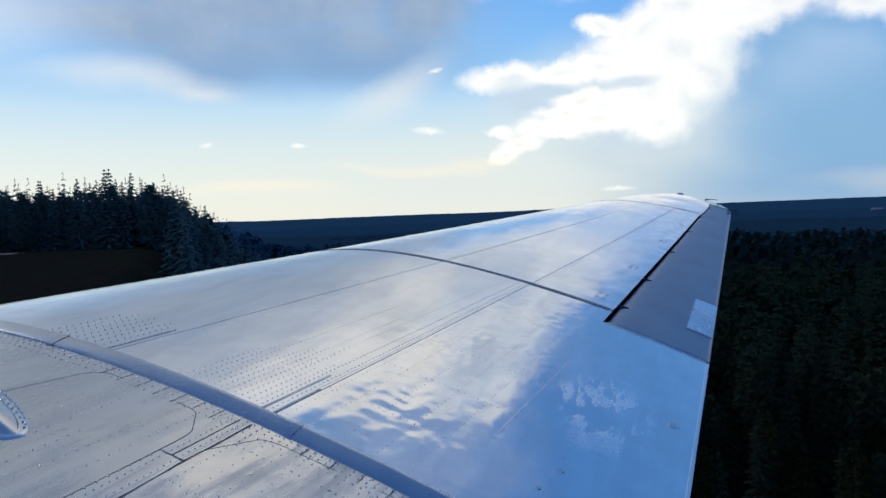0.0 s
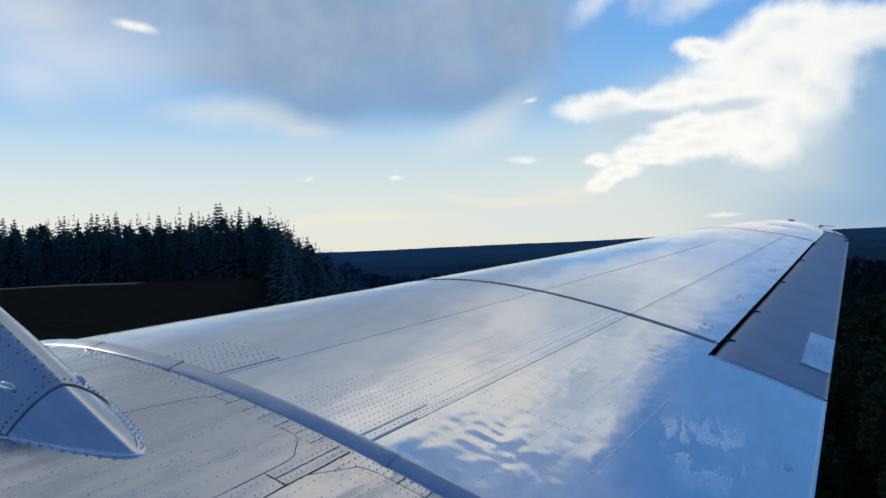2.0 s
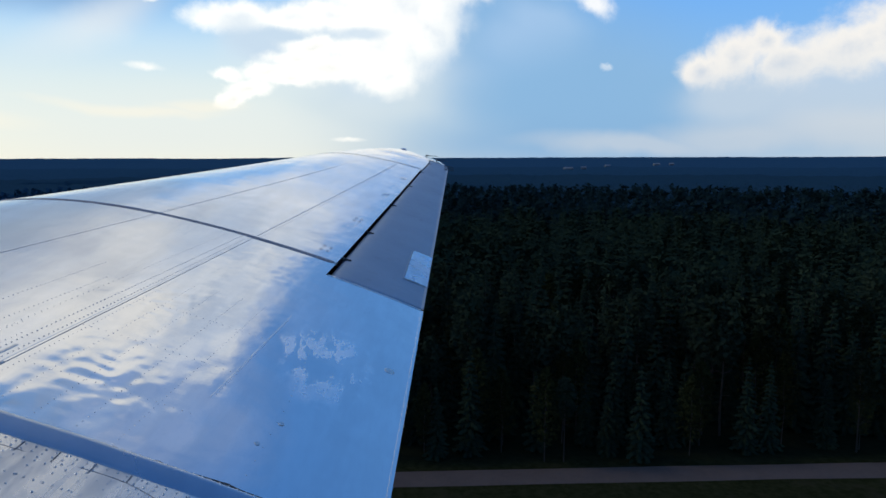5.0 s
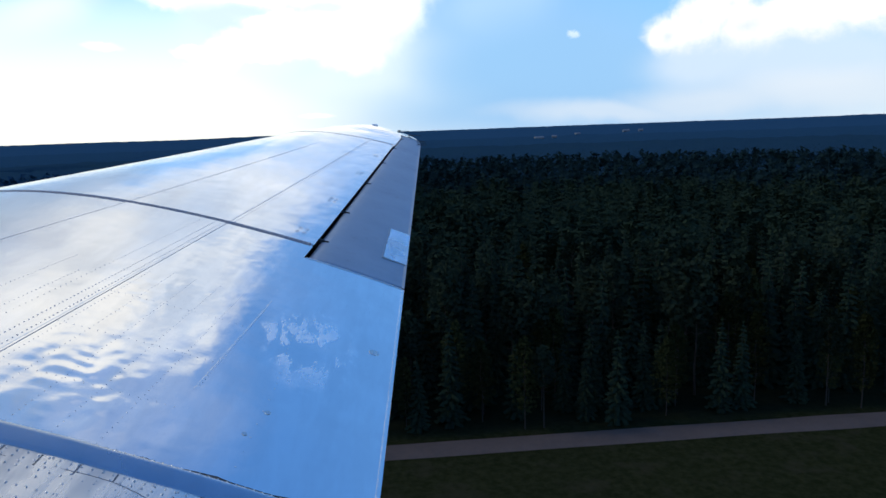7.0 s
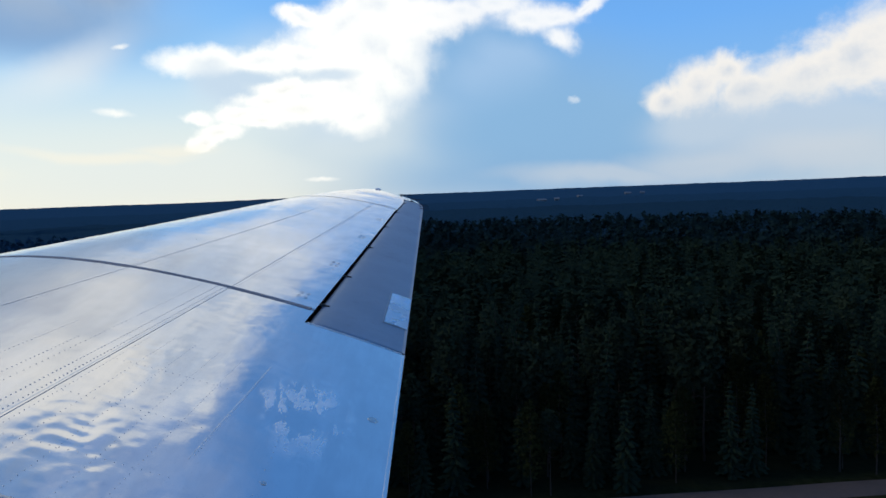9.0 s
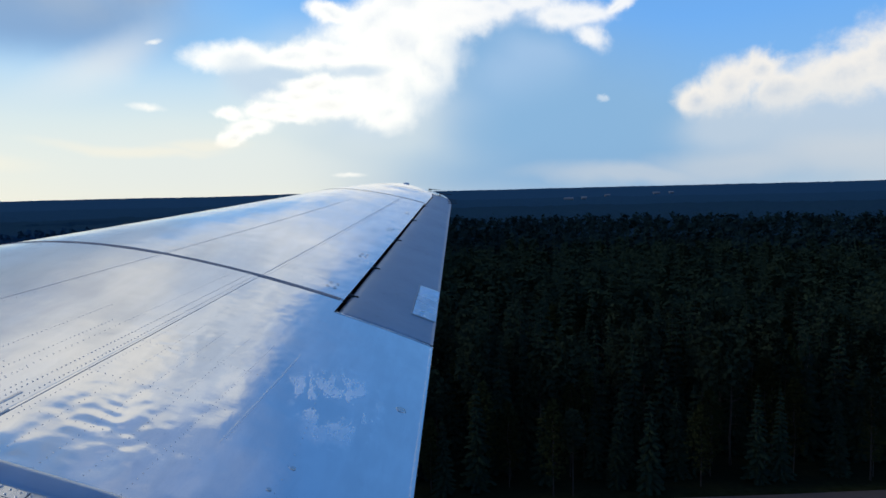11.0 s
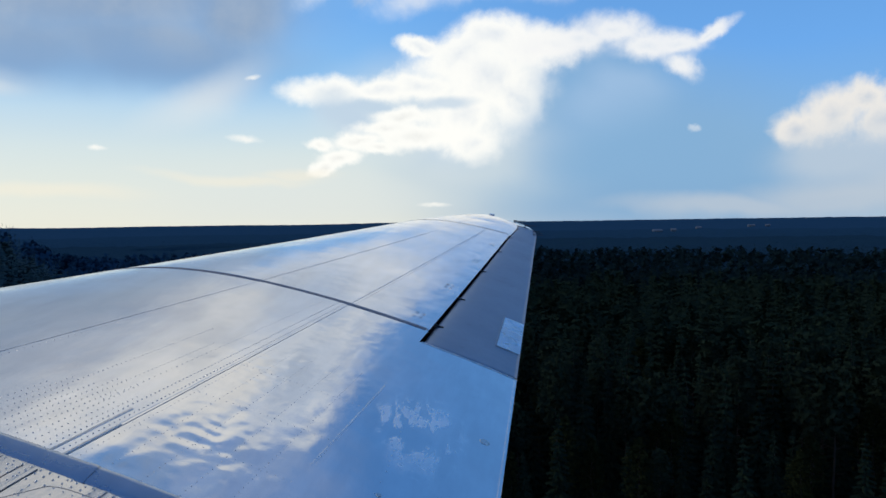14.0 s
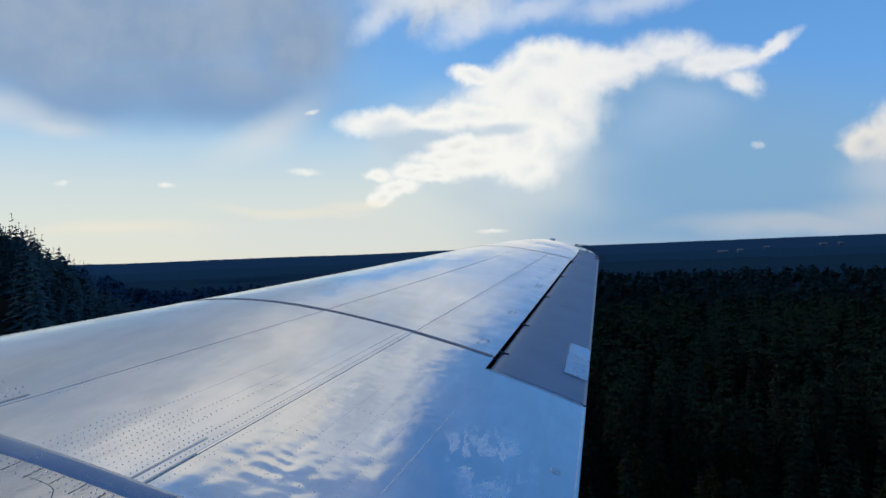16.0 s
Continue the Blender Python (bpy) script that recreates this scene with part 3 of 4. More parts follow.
def build_wing():
    wing = new("aircraft_wing")
    wing.matrix_world = AIR
    wing.empty_display_size = 0.5
    tagged(wing, "riveted polished aluminium airliner wing with grey aileron", "aircraft wing")
    # lower surface and inner box, a little beneath the sheets
    ys = [0.9] + steps(1.4, 6.79, 12) + steps(6.81, 12.0, 12) + steps(12.2, TIP, 14)
    fs = [(i / 24) ** 1.5 for i in range(25)]
    # the box's near-black colour paints the shade inside the gaps
    for nm, low, off, lab in (("lower_skin", True, 0.0, "bare aluminium underside"), ("wing_box", False, -0.009, "inner box coloured near black as gap shade")):
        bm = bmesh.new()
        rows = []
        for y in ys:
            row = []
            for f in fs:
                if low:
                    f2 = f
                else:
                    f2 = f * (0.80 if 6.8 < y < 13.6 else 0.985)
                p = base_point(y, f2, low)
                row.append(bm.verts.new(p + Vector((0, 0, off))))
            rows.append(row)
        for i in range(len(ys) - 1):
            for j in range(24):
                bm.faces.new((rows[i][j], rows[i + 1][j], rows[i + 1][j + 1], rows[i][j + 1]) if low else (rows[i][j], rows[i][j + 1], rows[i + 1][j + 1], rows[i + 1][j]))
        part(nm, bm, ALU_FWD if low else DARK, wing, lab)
    # upper sheets: centre section, inner bay, outer bay, tip
    Y1, Y2 = 7.10, 12.38
    skin("centre_section_sheet", 0.9, YJ - 0.02, 0.0, 0.43, ALU_IN, wing, "weathered aluminium sheet with many rivets")
    skin("centre_section_sheet", 0.9, YJ - 0.02, 0.43, 0.628, ALU_IN, wing, lift=0.001)
    skin("centre_section_sheet", 0.9, YJ - 0.02, 0.628, 1.0, ALU_IN, wing)
    skin("leading_edge_sheet", YJ + 0.01, Y1 - 0.012, 0.0, 0.035, ALU_FWD, wing, "rounded leading edge sheet", lift=0.0016)
    skin("upper_sheet", YJ + 0.01, Y1 - 0.012, 0.035, 0.437, ALU_FWD, wing)
    skin("upper_sheet", YJ + 0.01, Y1 - 0.012, 0.437, 0.63, ALU, wing, lift=0.0014)
    skin("trailing_sheet", YJ + 0.01, 6.80, 0.63, 1.0, ALU_AFT, wing, "mirror-like dented sheet with old sticker residue", step=0.014)
    skin("trailing_sheet", 6.80, Y1 - 0.012, 0.63, 0.806, ALU_AFT, wing, step=0.014)
    skin("leading_edge_sheet", Y1 + 0.012, Y2 - 0.006, 0.0, 0.045, ALU_FWD, wing, lift=0.0016)
    skin("upper_sheet", Y1 + 0.012, Y2 - 0.006, 0.045, 0.437, ALU, wing)
    skin("upper_sheet", Y1 + 0.012, Y2 - 0.006, 0.437, 0.63, ALU, wing, lift=0.0014)
    skin("upper_sheet", Y1 + 0.012, Y2 - 0.006, 0.63, 0.806, ALU, wing)
    tip_f = 0.815
    skin("tip_sheet", Y2 + 0.006, 13.56, 0.0, tip_f, ALU, wing, "rounded wing tip sheet")
    skin("tip_sheet", 13.575, TIP - 0.005, 0.0, 1.0, ALU, wing)
    # tip underside closing rim, navigation lamp
    bm = bmesh.new()
    bmesh.ops.create_uvsphere(bm, u_segments=16, v_segments=10, radius=1.0, matrix=Matrix.Translation(on_wing(14.3, 0.42, 0.008)) @ Matrix.Diagonal((0.055, 0.032, 0.02, 1)))
    lamp = part("navigation_lamp", bm, LENS, wing, "clear teardrop lamp on the tip")
    # joint strip at the centre section, with its short splice caps
    js = ribbon("joint_strip", [(YJ - 0.012, f) for f in steps(0.01, 0.98, 60)], 0.092, 0.007, STRIP, wing, "raised strip over the wing joint", tilt=0.21)
    for f in (0.255, 0.385, 0.665):
        ribbon("strip_cap", [(YJ - 0.012, g) for g in (f - 0.004, f, f + 0.004)], 0.098, 0.0085, STRIP, js, tilt=0.21)
    # dark sealed joint with screws
    pb = ribbon("sealed_joint", [(Y1 + 0.0 * f, f) for f in steps(0.02, 0.80, 40)], 0.066, 0.003, JOINT, wing, "dark sealed sheet joint with screws")
    rivet_dots([(Y1 - 0.012, 0.08, Y1 - 0.012, 0.795, 0.035), (Y1 + 0.012, 0.08, Y1 + 0.012, 0.795, 0.035)], pb, "screw_row", 0.0045, 0.0018, 0.003)
    ribbon("sealed_joint", [(Y2 + 0.10 * (f - 0.2), f) for f in steps(0.02, 0.80, 30)], 0.02, 0.002, SEAM, wing)
    # lap edges along the spars
    ribbon("lap_edge", [(y, 0.437) for y in steps(YJ + 0.05, 10.9, 50)], 0.006, 0.0022, LAP, wing)
    ribbon("lap_edge", [(y, 0.6335) for y in steps(YJ + 0.05, 12.3, 60)], 0.0045, 0.0014, LAP, wing)
    ribbon("lap_edge", [(y, 0.037) for y in steps(YJ + 0.05, 7.08, 40)], 0.004, 0.0022, LAP, wing)
    ribbon("lap_edge", [(y, 0.047) for y in steps(7.13, 12.3, 50)], 0.004, 0.0022, LAP, wing)
    ribbon("lap_edge", [(y, 0.8035 + 0.006 * (y - 4.9)) for y in steps(4.86, 5.95, 12)], 0.004, 0.0012, ALU_FWD, wing)
    ribbon("spar_cap", [(y, 0.6195) for y in steps(YJ + 0.04, YJ + 0.5, 10)], 0.015, 0.003, ALU_IN, wing, "tapered spar cap plate")
    ribbon("spar_cap", [(y, 0.6315) for y in steps(YJ + 0.04, YJ + 0.36, 8)], 0.010, 0.003, ALU_IN, wing)
    ribbon("spar_cap", [(y, 0.428) for y in steps(YJ + 0.04, YJ + 0.42, 8)], 0.014, 0.003, ALU_IN, wing)
    # rivets
    rows = []
    big = [(YJ + 0.06, df, 7.06, df, 0.03) for df in (0.6135, 0.6255)]
    rivet_dots(big, wing, "rivet_row", 0.0048, 0.0022, 0.0014)
    rows += [(YJ + 0.06, 0.641, 5.9, 0.641, 0.03)]
    for f in (0.668, 0.700, 0.735, 0.770):
        rows.append((YJ + 0.07, f, 5.95, f, 0.036))
    for y in (4.70, 5.12, 5.55):
        rows.append((y, 0.636, y, 0.80, 0.034))
    rows += [(4.9, 0.806, 5.85, 0.811, 0.03)]
    rows += [(5.1, 0.872, 5.75, 0.858, 0.05), (4.45, 0.875, 5.05, 0.873, 0.09)]
    rivet_dots(rows, wing, "rivet_row")
    rows = []
    for i in range(11):
        f = 0.525 + i * 0.0082
        rows.append((YJ + 0.06, f, YJ + 0.5 + 0.10 * (i % 3) + (0.9 if i in (2, 6) else 0), f, 0.03))
    for f in (0.445, 0.588):
        rows.append((YJ + 0.5, f, 7.0, f, 0.042))
    for i in range(7):
        rows.append((YJ + 0.06, 0.345 + 0.012 * i, YJ + 0.42 + 0.06 * (i % 2), 0.345 + 0.012 * i, 0.032))
    rows += [(YJ + 0.06, 0.05, YJ + 0.06, 0.97, 0.032)]
    rivet_dots(rows, wing, "rivet_row", 0.0038, 0.0018, 0.0014)
    rows = []
    for f in (0.04, 0.43, 0.641):
        rows.append((7.16, f, 12.3, f + 0.004, 0.05))
    for y in (8.3, 9.5, 10.7, 11.6):
        rows.append((y, 0.05, y, 0.79, 0.055))
    rows += [(12.5, 0.05, 12.5, 0.8, 0.05), (12.5, 0.42, 13.5, 0.42, 0.05)]
    rivet_dots(rows, wing, "rivet_row", 0.004, 0.0016, 0.0014)
    rows = []
    for i in range(9):
        f = 0.445 + i * 0.0205
        rows.append((1.3, f, (3.75, 3.9, 3.6)[i % 3] + 0.03 * i, f, 0.045))
    for i in range(16):
        f = 0.642 + i * 0.0185
        rows.append((1.3 + 0.02 * (i % 2), f, YJ - 0.07, f, 0.036 if i == 0 else 0.058))
    for y in (3.35, 3.72, 4.05):
        rows.append((y, 0.645, y, 0.95, 0.03))
    for dy in (0.075, 0.105, 0.15):
        rows.append((YJ - dy, 0.1, YJ - dy, 0.96, 0.034))
    rows += [(1.3, 0.6145, YJ - 0.1, 0.6145, 0.03), (1.3, 0.6255, YJ - 0.1, 0.6255, 0.03)]
    rivet_dots(rows, wing, "rivet_row", 0.0042, 0.0017, 0.0016)
    # doubler plates beside the joint, with their cut-back corners
    def plate(corners, label=""):
        pts = []
        n = len(corners)
        for i in range(n):
            (y0, f0), (y1, f1), (y2, f2) = corners[i - 1], corners[i], corners[(i + 1) % n]
            for k in range(5):
                t_ = k / 4
                a = (y1 + (y0 - y1) * 0.14, f1 + (f0 - f1) * 0.14)
                b = (y1 + (y2 - y1) * 0.14, f1 + (f2 - f1) * 0.14)
                u = (1 - t_) ** 2
                w_ = t_ ** 2
                m_ = 2 * t_ * (1 - t_)
                pts.append((u * a[0] + m_ * y1 + w_ * b[0], u * a[1] + m_ * f1 + w_ * b[1]))
        bm = bmesh.new()
        cy = sum(p[0] for p in pts) / len(pts)
        cf = sum(p[1] for p in pts) / len(pts)
        rings = []
        for s_ in steps(1.0, 0.0, 14)[:-1]:
            rings.append([bm.verts.new(on_wing(cy + (y - cy) * s_, cf + (f - cf) * s_, 0.0016)) for y, f in pts])
        lip = [bm.verts.new(v.co) for v in rings[0]]
        rim = [bm.verts.new(on_wing(y, f, -0.001)) for y, f in pts]
        m = len(pts)
        for a, b in [(rim, lip)] + list(zip(rings, rings[1:])):
            for k in range(m):
                bm.faces.new((a[k], a[(k + 1) % m], b[(k + 1) % m], b[k]))
        c_ = bm.verts.new(on_wing(cy, cf, 0.0016))
        for k in range(m):
            bm.faces.new((rings[-1][k], rings[-1][(k + 1) % m], c_))
        bmesh.ops.recalc_face_normals(bm, faces=bm.faces)
        dp = part("doubler_plate", bm, ALU_IN, wing, label)
        ribbon("plate_edge", pts + pts[:2], 0.0045, 0.0022, SEAM, dp)
    plate([(3.2, 0.433), (4.17, 0.468), (4.15, 0.585), (4.0, 0.608), (3.2, 0.608)], "large doubler plate with rounded corners")
    plate([(3.92, 0.63), (4.17, 0.655), (4.19, 0.80), (4.0, 0.93), (3.0, 0.93), (3.0, 0.64)])
    ribbon("splice_bar", [(y, 0.6325) for y in steps(1.3, YJ - 0.08, 60)], 0.006, 0.003, SEAM, wing, "dark lap line at the spar")
    ribbon("splice_bar", [(y, 0.6200) for y in steps(3.84, YJ - 0.08, 12)], 0.005, 0.003, SEAM, wing)
    ribbon("splice_bar", [(3.84, f) for f in steps(0.6105, 0.6325, 4)], 0.005, 0.003, SEAM, wing)
    for f in steps(0.475, 0.60, 6):
        ribbon("tab_joint", [(y, f) for y in steps(YJ - 0.16, YJ - 0.065, 3)], 0.006, 0.0015, SEAM, wing)
    for f in steps(0.69, 0.80, 4):
        ribbon("tab_joint", [(y, f) for y in steps(YJ - 0.13, YJ - 0.065, 3)], 0.006, 0.0015, SEAM, wing)
    # aileron: rounded nose, fabric cover, ribs faintly raised; trim tab and hinges of its own
    bm = bmesh.new()
    ay = steps(6.825, 13.555, 150)
    nose = [(0.8095, -0.07), (0.8105, -0.034), (0.8135, -0.018), (0.820, -0.009), (0.831, -0.003), (0.848, 0.0)]
    prof = nose + [(g, 0.0) for g in steps(0.87, 1.0, 9)]
    rows = []
    for y in ay:
        rib = 0.0014 * max(0.0, 1 - abs(((y - 6.85) % 0.31) - 0.155) / 0.02)
        rows.append([bm.verts.new(base_point(y, f) + top_normal(y, f) * (o + rib * min(1, max(0, (f - 0.85) * 20)) - 0.004)) for f, o in prof])
    lows = [[bm.verts.new(base_point(y, f, True) + Vector((0, 0, 0.004))) for f in (0.822, 0.9, 1.0)] for y in ay]
    for i in range(len(ay) - 1):
        for j in range(len(prof) - 1):
            bm.faces.new((rows[i][j], rows[i][j + 1], rows[i + 1][j + 1], rows[i + 1][j]))
        for j in range(2):
            bm.faces.new((lows[i][j], lows[i + 1][j], lows[i + 1][j + 1], lows[i][j + 1]))
    for q in (0, len(ay) - 1):
        bm.faces.new(rows[q] + [lows[q][2], lows[q][1], lows[q][0]])
    bmesh.ops.recalc_face_normals(bm, faces=bm.faces)
    ail = part("aileron", bm, FABRIC, wing, "grey doped fabric aileron")
    bm = bmesh.new()
    ty = steps(7.335, 8.15, 16)
    tf = steps(0.946, 0.9995, 5)
    g = [[bm.verts.new(base_point(y, f) + top_normal(y, f) * 0.0025 + Vector((0, 0, 0.0005 * math.sin(y * 9 + f * 40)))) for f in tf] for y in ty]
    for i in range(16):
        for j in range(5):
            bm.faces.new((g[i][j], g[i][j + 1], g[i + 1][j + 1], g[i + 1][j]))
    bmesh.ops.solidify(bm, geom=bm.faces[:], thickness=0.004)
    tab = part("trim_tab", bm, TAB, ail, "bright bare metal trim tab", smooth=False)
    for y0, y1, f0, f1 in ((7.325, 7.325, 0.944, 1.0), (8.16, 8.16, 0.944, 1.0), (7.32, 8.165, 0.943, 0.943)):
        ribbon("tab_gap", [(y0 + (y1 - y0) * k, f0 + (f1 - f0) * k) for k in steps(0, 1, 6)], 0.004, 0.0012, LAP, tab)
    for y in (7.3, 8.25, 9.6, 10.95, 12.2, 13.2):
        bm = bmesh.new()
        p, d = on_wing(y, 0.812, -0.012), (base_point(y, 0.86) - base_point(y, 0.80)).normalized()
        m = Matrix.Translation(p) @ Matrix(((d.x, 0, -d.z, 0), (0, 1, 0, 0), (d.z, 0, d.x, 0), (0, 0, 0, 1)))
        bmesh.ops.create_cube(bm, size=1, matrix=m @ Matrix.Diagonal((0.11, 0.014, 0.018, 1)))
        bmesh.ops.create_cone(bm, cap_ends=True, segments=10, radius1=0.009, radius2=0.009, depth=0.02, matrix=m @ pose(0.045, 0, 0.004, 90, 0, 0))
        bmesh.ops.bevel(bm, geom=bm.edges[:], offset=0.003, segments=1, affect="EDGES")
        part("hinge", bm, DARK, ail, "dark hinge bracket", smooth=False)
    for y in (13.0, 13.18, 13.35):
        bm = bmesh.new()
        p, q = base_point(y, 0.97), base_point(y, 1.0) + Vector((0.10, 0.03, 0.015))
        dvec = q - p
        bmesh.ops.create_cone(bm, cap_ends=True, segments=6, radius1=0.007, radius2=0.003, depth=dvec.length,
                              matrix=Matrix.Translation((p + q) / 2 + Vector((0, 0, 0.01))) @ dvec.to_track_quat("Z", "Y").to_matrix().to_4x4())
        part("static_wick", bm, DARK, ail, "thin dark static wick")
    for y, f in ((13.78, 0.93), (14.08, 0.86)):
        bm = bmesh.new()
        p = base_point(y, f) + Vector((0, 0, 0.012))
        q = p + Vector((0.20, 0.03, 0.012))
        for r0, r1, a_, b_ in ((0.012, 0.010, p, p + (q - p) * 0.25), (0.006, 0.004, p + (q - p) * 0.2, q)):
            bmesh.ops.create_cone(bm, cap_ends=True, segments=6, radius1=r0, radius2=r1, depth=(b_ - a_).length, matrix=Matrix.Translation((a_ + b_) / 2) @ (b_ - a_).to_track_quat("Z", "Y").to_matrix().to_4x4())
        part("static_wick", bm, DARK, wing, "thin dark static wick at the tip")
    # end rib of the fixed trailing edge beside the aileron
    ribbon("edge_bead", [(6.805, f) for f in steps(0.81, 0.995, 20)], 0.012, 0.004, ALU_FWD, wing, "rolled edge beside the aileron")
    ribbon("edge_bead", [(y, 0.996) for y in steps(1.0, 6.79, 40)], 0.006, 0.0015, ALU_FWD, wing)
    # stencil rings along the aileron gap
    for y in (7.32, 8.45, 9.9, 11.2):
        for dy, df in ((0, 0), (0.10, 0.0), (0, 0.015), (0.10, 0.015)):
            bm = bmesh.new()
            yy, ff = y + dy, 0.757 + df
            nr = top_normal(yy, ff)
            c, a = on_wing(yy, ff, 0.0012), Vector((1, 0, 0))
            b = nr.cross(a).normalized()
            a = b.cross(nr)
            ring = []
            for k in range(14):
                w = a * math.cos(k * math.tau / 14) * 0.015 + b * math.sin(k * math.tau / 14) * 0.026
                ring.append([bm.verts.new(c + w * s + nr * o) for s, o in ((1.0, 0), (0.95, 0.001), (0.78, 0.001), (0.72, 0))])
            for k in range(14):
                for j in range(3):
                    bm.faces.new((ring[k][j], ring[k][j + 1], ring[(k + 1) % 14][j + 1], ring[(k + 1) % 14][j]))
            bmesh.ops.recalc_face_normals(bm, faces=bm.faces)
            part("screw_ring", bm, ALU_IN, wing)
    # small patch discs on the trailing sheet
    for y, f, r in ((5.72, 0.968, 0.03), (4.85, 0.878, 0.014), (4.66, 0.868, 0.012)):
        bm = bmesh.new()
        nr = top_normal(y, f)
        bmesh.ops.create_cone(bm, cap_ends=True, segments=20, radius1=r, radius2=r * 0.92, depth=0.003,
                              matrix=Matrix.Translation(on_wing(y, f, 0.001)) @ nr.to_track_quat("Z", "Y").to_matrix().to_4x4())
        part("inspection_disc", bm, ALU_IN, wing, smooth=False)
    # ribs that close the inner end of the wing
    bm = bmesh.new()
    ring = [bm.verts.new(base_point(0.9, f)) for f in fs] + [bm.verts.new(base_point(0.9, f, True)) for f in reversed(fs[1:-1])]
    bm.faces.new(ring)
    bmesh.ops.solidify(bm, geom=bm.faces[:], thickness=0.01)
    part("root_rib", bm, ALU_IN, wing, smooth=False)
    build_nacelle(wing)
    return wing


def build_nacelle(wing):
    """Rear of the engine nacelle: a fairing that runs out to a point on the wing, in two sheets with a riveted collar."""
    tipx, cy = 2.29, 3.60

    def ring_at(x):
        s = max(0.0, tipx - x)
        w, h = 0.36 * s ** 0.6, 0.40 * s ** 1.15
        yc = cy - 0.04 * s
        pts = []
        for k in range(25):
            a = math.pi * k / 24
            yy = yc + w * math.cos(a)
            zb = base_point(yy, max(0.0, x / CH)).z if x > 0 else base_point(yy, 0).z
            pts.append(Vector((x, yy, zb + h * (1 - abs(math.cos(a)) ** 1.55) ** 0.92)))
        return pts

    for nm, x0, x1, lab, mt in (("nacelle_fairing", -0.35, 1.90, "silver riveted nacelle fairing", FAIRING), ("fairing_cone", 1.90, tipx - 0.0004, "smooth polished fairing cone", CONE)):
        bm = bmesh.new()
        prev = None
        for x in (steps(x0, x1, 40) if x1 < 2 else [x1 - (x1 - x0) * (1 - k) ** 2 for k in steps(0, 1, 40)]):
            row = [bm.verts.new(p + (Vector((0, 0, 0.006)) if nm == "nacelle_fairing" else Vector())) for p in ring_at(x)]
            if prev:
                for k in range(24):
                    bm.faces.new((prev[k], row[k], row[k + 1], prev[k + 1]))
            prev = row
        bmesh.ops.recalc_face_normals(bm, faces=bm.faces)
        fairing = part(nm, bm, mt, wing, lab)
    bm = bmesh.new()
    bm.faces.new([bm.verts.new(p) for p in ring_at(-0.35)])
    bmesh.ops.solidify(bm, geom=bm.faces[:], thickness=0.01)
    part("firewall", bm, ALU_IN, wing, smooth=False)
    # flange that seats the cone on the sheet, and the collar
    bm = bmesh.new()
    prev = None
    xs = [tipx - 0.0004 - 2.0 * (1 - k) ** 2 for k in steps(0, 1, 70)]
    edge = [ring_at(x)[24] for x in xs] + [ring_at(x)[0] for x in reversed(xs)]
    for i, p in enumerate(edge):
        d = (edge[min(i + 1, len(edge) - 1)] - edge[max(i - 1, 0)]).normalized()
        s = Vector((0, 0, 1)).cross(d).normalized()
        row = [bm.verts.new(p + s * o + Vector((0, 0, z))) for o, z in ((-0.020, -0.004), (-0.018, 0.002), (0.0, 0.003), (0.010, 0.008))]
        if prev:
            for k in range(3):
                bm.faces.new((prev[k], prev[k + 1], row[k + 1], row[k]))
        prev = row
    bmesh.ops.recalc_face_normals(bm, faces=bm.faces)
    part("fairing_flange", bm, ALU_FWD, fairing, "narrow riveted flange")
    bm = bmesh.new()
    prev = None
    for x, o in ((1.897, 0.004), (1.898, 0.0068), (1.9025, 0.0068), (1.904, 0.001)):
        row = [bm.verts.new(p + Vector((0, 0, o))) for p in ring_at(x)]
        if prev:
            for k in range(24):
                bm.faces.new((prev[k], row[k], row[k + 1], prev[k + 1]))
        prev = row
    bmesh.ops.recalc_face_normals(bm, faces=bm.faces)
    part("collar_seam", bm, SEAM, fairing, "dark riveted seam round the fairing")
    heads = []
    for x in (1.872,):
        heads += [(p, Vector((0, 0, 1))) for p in ring_at(x)[1:-1]]
    for k in (12, 13, 2):
        heads += [(ring_at(x)[k], Vector((0, 0, 1))) for x in steps(0.1, 1.84, 36)]
    seat = []
    for x in steps(0.6, tipx - 0.03, 44):
        r_ = ring_at(x)
        seat += [(r_[0] + Vector((0, 0.015, 0.004)), Vector((0, 0, 1))), (r_[24] + Vector((0, -0.015, 0.004)), Vector((0, 0, 1)))]
    # these heads take the dark seam colour to paint in their own shade
    rivet_heads(heads, SEAM, fairing)
    rivet_heads(seat, ALU_FWD, fairing)
    for x, k in ((1.80, 7), (1.78, 16)):
        p = ring_at(x)[k]
        bm = bmesh.new()
        bmesh.ops.create_uvsphere(bm, u_segments=14, v_segments=8, radius=1.0, matrix=Matrix.Translation(p + Vector((-0.02, 0, 0.0))) @ Matrix.Diagonal((0.06, 0.018, 0.02, 1)))
        part("air_scoop", bm, ALU_FWD, fairing, "small rounded scoop")


def rivet_heads(heads, mat_, parent):
    V, F = [], []
    for p, nr in heads:
        s = len(V)
        for q in range(6):
            V.append(p + Vector((0.0062 * math.cos(q * math.pi / 3), 0.0062 * math.sin(q * math.pi / 3), 0.003)))
        for q in range(6):
            V.append(p + Vector((0.003 * math.cos(q * math.pi / 3), 0.003 * math.sin(q * math.pi / 3), 0.0085)))
        F.append(tuple(range(s + 6, s + 12)))
        for q in range(6):
            e = (q + 1) % 6
            F.append((s + q, s + e, s + 6 + e, s + 6 + q))
    piece("rivet_row", mesh_of("rivet_row", V, F, mat_, True), parent, kind="stuff")


build_wing()


# ---- the land ----
GZ = -39.0


